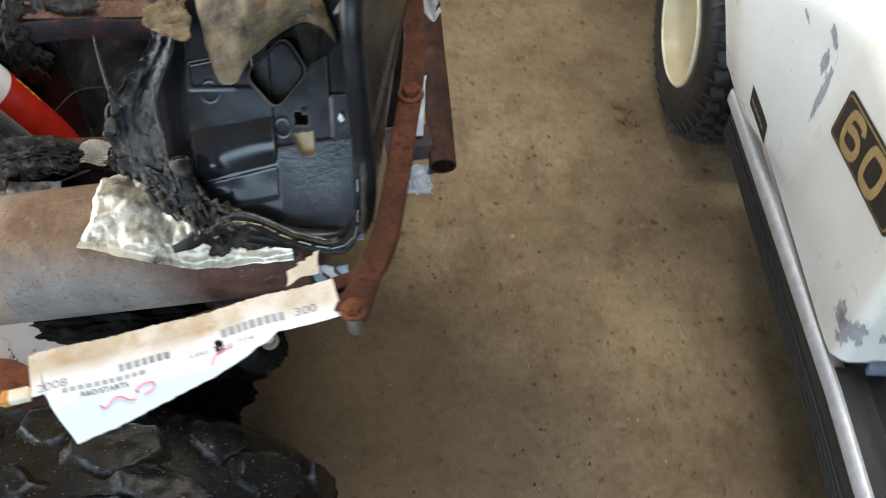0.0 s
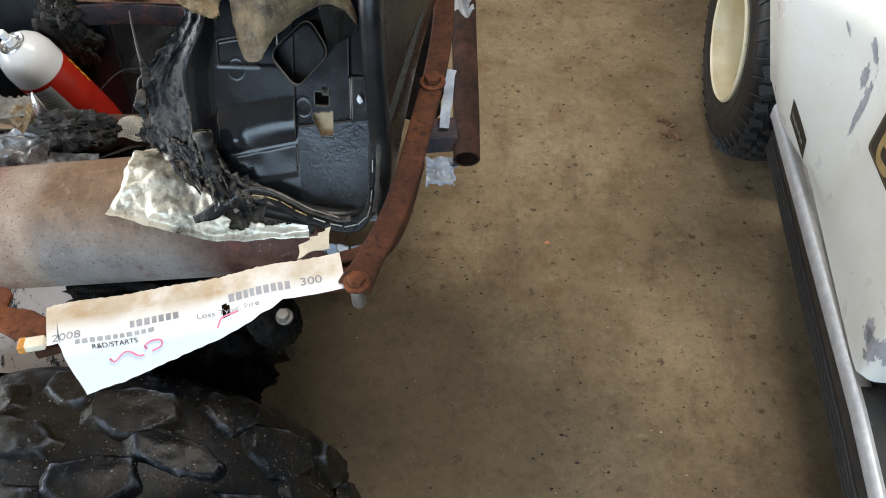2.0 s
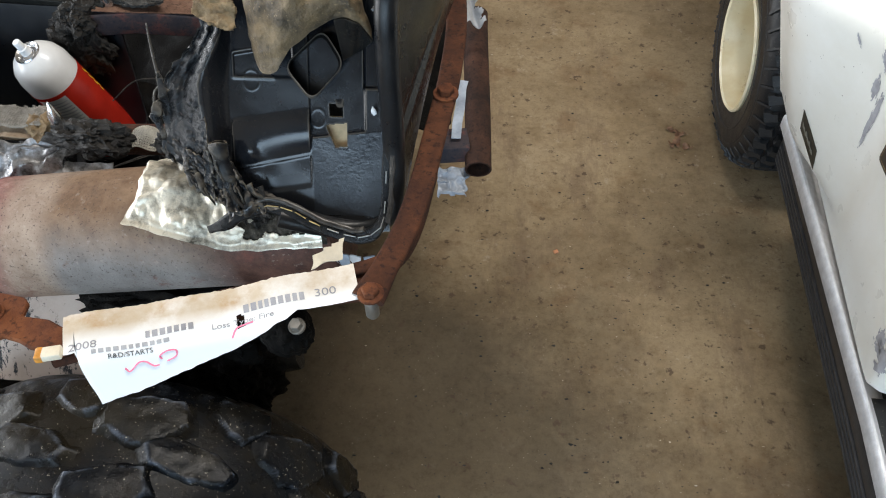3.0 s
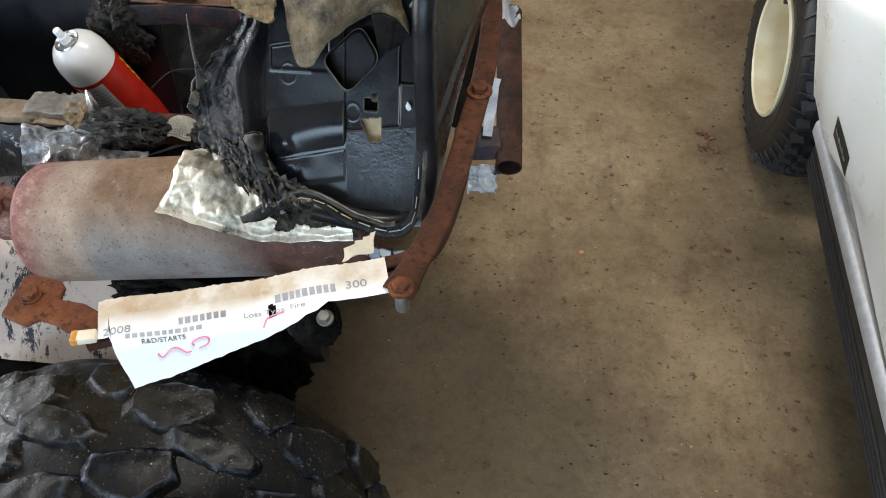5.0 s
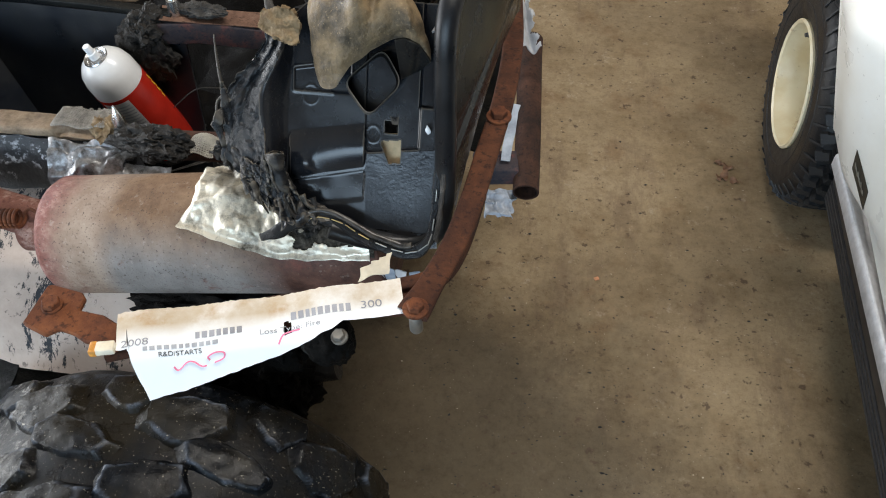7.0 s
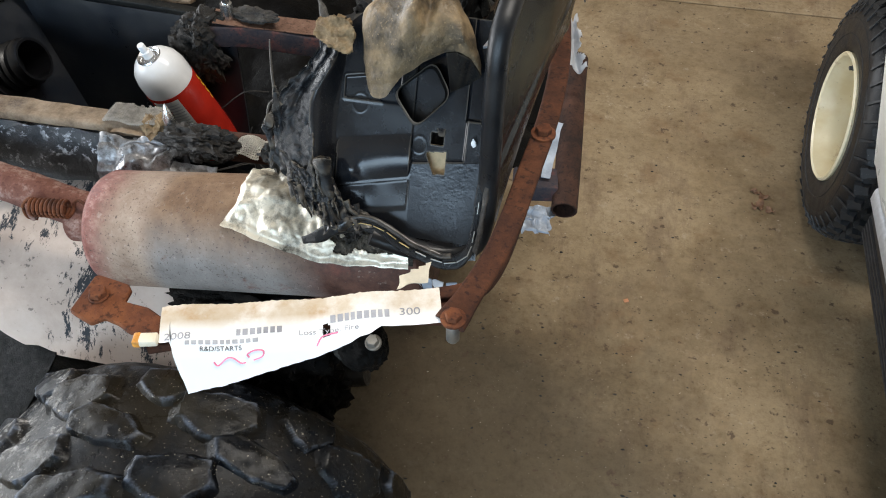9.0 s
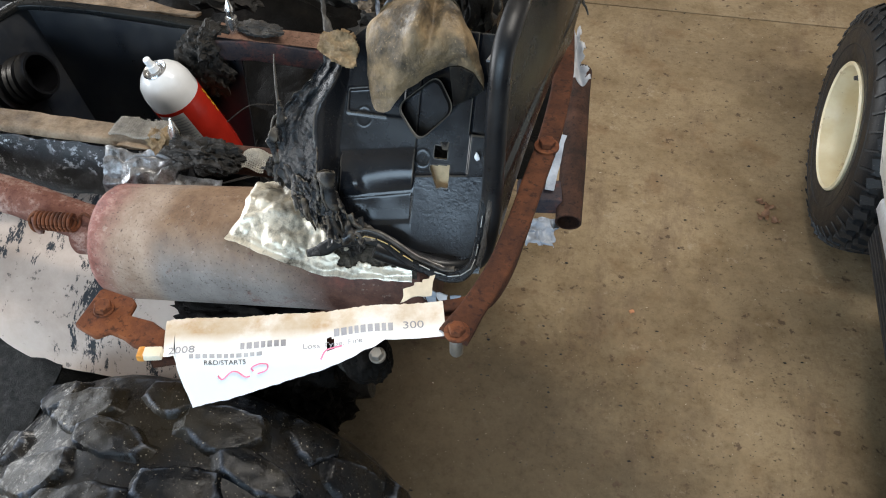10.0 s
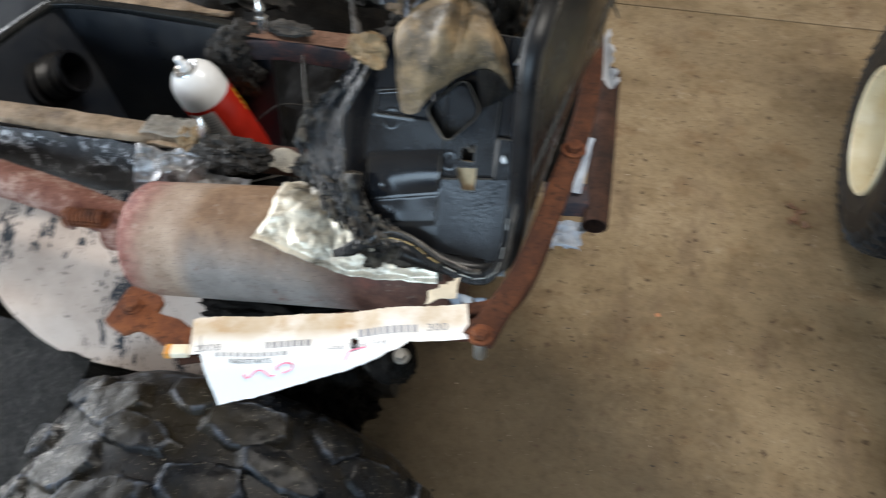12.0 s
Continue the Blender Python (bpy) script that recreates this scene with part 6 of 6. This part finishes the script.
part("valve_cup", lathe([(0, 0.019), (0.007, 0.019), (0.008, 0.022), (0.011, 0.022), (0.0125, 0.019), (0.0145, 0.018), (0.0155, 0.0195), (0.0145, 0.0215)], Matrix(), 36), STEEL, can, "bright metal valve cup")
part("nozzle", lathe([(0, 0.0), (0.004, 0.0), (0.0046, 0.001), (0.0048, 0.010), (0.0062, 0.011), (0.0065, 0.019), (0, 0.019)], Matrix(), 24), CAN_WHITE, can, "white spray nozzle")


def wrap(a0, a1, h0, h1, r, n=14):
    bm = bmesh.new()
    lo = [bm.verts.new((r * math.cos(radians(a0 + (a1 - a0) * i / n)), r * math.sin(radians(a0 + (a1 - a0) * i / n)), h0)) for i in range(n + 1)]
    hi = [bm.verts.new((r * math.cos(radians(a0 + (a1 - a0) * i / n)), r * math.sin(radians(a0 + (a1 - a0) * i / n)), h1)) for i in range(n + 1)]
    for i in range(n):
        bm.faces.new((lo[i], lo[i + 1], hi[i + 1], hi[i]))
    return bm


# which way round the can faces the camera
view = CAN.inverted().to_3x3() @ (Vector((0.08, -0.13, 1.24)) - N)
A0 = math.degrees(math.atan2(view.y, view.x))
LAB = [A0 + 10, A0 + 70]
label = part("label", wrap(LAB[0], LAB[1], 0.070, 0.150, 0.03385), LABEL_WHITE, body, "pale printed label")
for i in range(14):
    part("print_line", wrap(LAB[0] + 4, LAB[1] - 4 - (i * 7) % 9, 0.0765 + i * 0.005, 0.0782 + i * 0.005, 0.0340), INK_GREY, label)
for i in range(7):
    part("print_mark", wrap(A0 - 66 - 5 * (i % 2), A0 - 71 - 5 * (i % 2), 0.074 + i * 0.0062, 0.0815 + i * 0.0062, 0.0339, 4), YELLOW, body)
part("base_ring", lathe([(0.0336, 0.194), (0.0350, 0.197), (0.0350, 0.203), (0.033, 0.206), (0.029, 0.203), (0.020, 0.199), (0, 0.197)], Matrix(), 48), STEEL, can, "bright metal base ring")
part("neck_ring", lathe([(0.0336, 0.0645), (0.0340, 0.0655), (0.0336, 0.0665)], Matrix(), 48), CAN_RED, can)

# ---- the paper on the rack bar ----
PL, PR = Vector((-0.228, 0.2175, 0.7135)), Vector((-0.0205, 0.280, 0.7135))
px = (PR - PL)
PLEN = px.length
PAPER = Matrix.Translation(PL) @ Matrix.Rotation(math.atan2(px.y, px.x), 4, "Z")


def paper_drop(u):
    return 0.031 + (0.047 * (1 - u / 0.78) ** 0.8 if 0.045 < u < 0.78 else 0.0)


def paper_at(x, s, lift=0.0):
    """A place on the paper: x along the bar, s down the sheet from its upper edge."""
    r = 0.016
    flat = 0.026
    wav = 0.0015 * math.sin(x * 38 + 1) + 0.001 * math.sin(x * 90)
    if s < flat:
        y, z, n = -s, 0.003 - 0.004 * (s / flat) ** 2, Vector((0, -0.1, 1))
    else:
        a = min((s - flat) / r, radians(62))
        rest = max(0.0, s - flat - r * radians(62))
        y = -flat - r * math.sin(a) - rest * math.cos(radians(62))
        z = -0.001 - r * (1 - math.cos(a)) - rest * math.sin(radians(62))
        n = Vector((0, -math.sin(a), math.cos(a)))
    return Vector((x, y, z + wav)) + n * lift


bm = bmesh.new()
NX, NS = 110, 26
cols = []
for i in range(NX + 1):
    u = i / NX
    top = 0.0012 * noise.noise(Vector((u * 60, 0, 0)))
    drop = paper_drop(u) + 0.001 * noise.noise(Vector((u * 25, 5, 0)))
    cols.append([bm.verts.new(paper_at(u * PLEN + 0.010 * ss(0.03, 0.095, s) * (1 - u), s)) for s in [top + (drop - top) * j / NS for j in range(NS + 1)]])
fs = []
for i in range(NX):
    for j in range(NS):
        u, s = (i + 0.5) / NX, paper_drop((i + 0.5) / NX) * (j + 0.5) / NS
        if (0.575 < u < 0.598 and 0.024 < s < 0.034):
            continue
        fs.append(bm.faces.new((cols[i][j], cols[i + 1][j], cols[i + 1][j + 1], cols[i][j + 1])))
bm.normal_update()
thicken(bm, fs, 0.0004)
k = Mat("stained_white_paper", 0.75, 0, 0.3)
sep = k.t.nodes.new("ShaderNodeSeparateXYZ")
k.link(k.co, sep.inputs[0])
mr = k.t.nodes.new("ShaderNodeMapRange")
mr.inputs["From Min"].default_value, mr.inputs["From Max"].default_value = -0.027, -0.014
k.link(sep.outputs["Y"], mr.inputs["Value"])
blot = k.ramp(k.noise(30, 8, 0.65), [(0.3, 0.35), (0.55, 1.0)])
stain = k.ramp(k.noise(16, 7, 0.7, seed=2), [(0.35, (0.68, 0.62, 0.54)), (0.55, (0.58, 0.47, 0.34)), (0.72, (0.46, 0.25, 0.10))])
k.colour(k.mix(k.mix(1.0, blot, mr.outputs["Result"], "MULTIPLY"), (0.95, 0.955, 0.96), stain))
k.bump(k.noise(25, 4, 0.5), 0.25, 0.003)
paper = part("paper_sheet", bm, k.m, None)
paper.matrix_basis = PAPER
tagged(paper, "rust-stained white paper tag draped over the rusted rack bar", "paper")


def print_text(text, x0, x1, s0, h, material, tilt=0.0):
    """Lettering that follows the paper."""
    cu = bpy.data.curves.new("printed_text", "FONT")
    cu.body = text
    tmp = bpy.data.objects.new("printed_text", cu)
    scene.collection.objects.link(tmp)
    me = bpy.data.meshes.new_from_object(tmp.evaluated_get(bpy.context.evaluated_depsgraph_get()))
    bpy.data.objects.remove(tmp)
    xs = [v.co.x for v in me.vertices]
    for v in me.vertices:
        f = (v.co.x - min(xs)) / (max(xs) - min(xs))
        v.co = paper_at(x0 + (x1 - x0) * f, s0 - v.co.y / 0.7 * h + tilt * f, 0.0009)
    me.materials.append(material)
    ob = new("printed_text", me)
    ob.parent = paper
    return ob


def print_bar(x0, x1, s0, h, material, tilt=0.0):
    """Writing that stands as a plain bar."""
    bm = bmesh.new()
    n = 12
    lo = [bm.verts.new(paper_at(x0 + (x1 - x0) * i / n, s0 + tilt * i / n, 0.0009)) for i in range(n + 1)]
    hi = [bm.verts.new(paper_at(x0 + (x1 - x0) * i / n, s0 - h + tilt * i / n, 0.0009)) for i in range(n + 1)]
    for i in range(n):
        bm.faces.new((lo[i], lo[i + 1], hi[i + 1], hi[i]))
    return part("printed_bar", bm, material, paper)


print_text("2008", 0.004, 0.024, 0.0300, 0.0055, INK_GREY)
print_text("300", 0.184, 0.2, 0.0225, 0.006, INK_GREY)
print_text("Loss Type: Fire", 0.106, 0.152, 0.0315, 0.004, INK_GREY)
print_text("R&D/STARTS", 0.031, 0.062, 0.0395, 0.0034, INK)


def print_bars(x0, x1, s0, h, material, seed):
    rnd = random.Random(seed)
    x = x0
    while x < x1 - 0.003:
        w = min(rnd.uniform(0.0030, 0.0042), x1 - x)
        print_bar(x, x + w, s0, h, material)
        x += w + 0.0016


print_bars(0.058, 0.094, 0.0285, 0.0052, INK_GREY, 1)
print_bars(0.130, 0.180, 0.0235, 0.0062, INK_GREY, 2)
print_bars(0.020, 0.075, 0.0345, 0.0030, plain("pale_ink", (0.42, 0.42, 0.44), 0.7), 3)


def scribble(points):
    pts = spline(points, 6)
    return sweep([paper_at(p.x, p.y - 0.005, 0.0009) for p in pts], [(-0.0007, 0), (0, 0.0002), (0.0007, 0)], up=(0, 0, 1))


part("marker_stroke", scribble([(0.040, 0.0535, 0), (0.043, 0.0565, 0), (0.050, 0.0505, 0), (0.055, 0.0505, 0), (0.060, 0.055, 0), (0.064, 0.055, 0)]), PINK, paper, "pink marker scribble")
part("marker_stroke", scribble([(0.067, 0.051, 0), (0.066, 0.048, 0), (0.072, 0.0455, 0), (0.078, 0.0465, 0), (0.077, 0.051, 0), (0.070, 0.0535, 0)]), PINK, paper, "pink marker scribble")
part("marker_stroke", scribble([(0.119, 0.045, 0), (0.123, 0.039, 0), (0.129, 0.0375, 0), (0.136, 0.037, 0)]), PINK, paper, "pink marker scribble")
tip = part("paper_clip_end", fuzz(block((0.017, 0.010, 0.006), Matrix.Translation((-0.2275, 0.187, 0.716)) @ Matrix.Rotation(radians(14), 4, "Z"), 0.0015), 0.001, 80), plain("yellowed_white", (0.84, 0.76, 0.60), 0.5, 0, 0.2), None)
part("stained_end", fuzz(block((0.006, 0.0106, 0.0066), Matrix.Translation((-0.2345, 0.1853, 0.716)) @ Matrix.Rotation(radians(14), 4, "Z"), 0.0015), 0.001, 80), plain("orange_stain", (0.62, 0.27, 0.04), 0.5, 0, 0.4, 120), tip, "orange-stained end")
tagged(tip, "small yellowed white tag end beside the paper", "tag")

# ---- litter on the floor ----
def litter(n, seed, material, name, label, smin, smax, x0=-0.15, x1=0.7, y0=0.3, y1=2.4):
    rnd = random.Random(seed)
    bm = bmesh.new()
    for i in range(n):
        c = Vector((rnd.uniform(x0, x1), rnd.uniform(y0, y1), 0))
        r = rnd.uniform(smin, smax) * (0.6 if rnd.random() < 0.7 else 1.0)
        ax = rnd.uniform(0.35, 1.0)
        k = rnd.randint(5, 7)
        a0 = rnd.uniform(0, 6)
        ring = [bm.verts.new(c + Vector((r * rnd.uniform(0.6, 1.2) * math.cos(a0 + 2 * math.pi * j / k), r * ax * rnd.uniform(0.4, 1.0) * math.sin(a0 + 2 * math.pi * j / k), 0.0003))) for j in range(k)]
        tip = bm.verts.new(c + Vector((0, 0, r * rnd.uniform(0.3, 0.8))))
        for j in range(k):
            bm.faces.new((ring[j], ring[(j + 1) % k], tip))
    return tagged(part(name, bm, material, None, smooth=False), label, "litter", kind="stuff")


litter(230, 3, CHAR, "dark_grit", "dark grit and crumbs scattered on the concrete floor", 0.0015, 0.0045)
litter(160, 5, plain("pale_grit", (0.5, 0.42, 0.32), 0.8, 0, 0.3), "pale_grit", "pale grit scattered on the concrete floor", 0.001, 0.0028)
litter(280, 15, CHAR, "dark_grit", "dark grit and crumbs scattered on the concrete floor", 0.001, 0.0034, -0.12, 0.5, 0.3, 1.1)
CRUMB = plain("olive_brown_crumb", (0.11, 0.082, 0.045), 0.85, 0, 0.5, 90)
litter(150, 9, CRUMB, "brown_crumbs", "brown leaf crumbs scattered on the concrete floor", 0.001, 0.0036, 0.28, 0.50, 0.55, 0.90)
litter(90, 11, CRUMB, "brown_crumbs", "brown leaf crumbs scattered on the concrete floor", 0.001, 0.004, 0.10, 0.50, 1.0, 1.6)
for k, (x, y, w, l, turn) in enumerate(((0.452, 1.205, 0.030, 0.030, 0.4), (0.462, 1.238, 0.024, 0.026, 1.9), (0.447, 1.247, 0.022, 0.014, 0.2), (0.474, 1.196, 0.026, 0.013, -0.5))):
    leaf = part("dry_leaf", fuzz(sheet(lambda u, v: Vector((w * (u - 0.5), l * (v - 0.5), 0.0045 + 0.005 * math.sin(u * 5 + k) * math.sin(v * 6))), 14, 14, 0.0006, keep=lambda u, v: math.hypot(u - 0.5, v - 0.5) < 0.40 + 0.42 * noise.noise(Vector((u * 4, v * 4, k * 3.1)))), 0.003, 60, k), LEAF, None)
    leaf.matrix_basis = Matrix.Translation((x, y, 0)) @ Matrix.Rotation(turn, 4, "Z")
    tagged(leaf, "crumpled brown dry leaf scrap on the concrete floor", "leaf", "leaf scraps on the floor")
chip = part("orange_chip", block((0.009, 0.007, 0.003), Matrix.Translation((0.2, 0.9, 0.0015)) @ Matrix.Rotation(0.5, 4, "Z"), 0.0008), plain("orange_plastic", (0.62, 0.28, 0.14), 0.5), None)
tagged(chip, "tiny orange chip on the concrete floor", "litter")
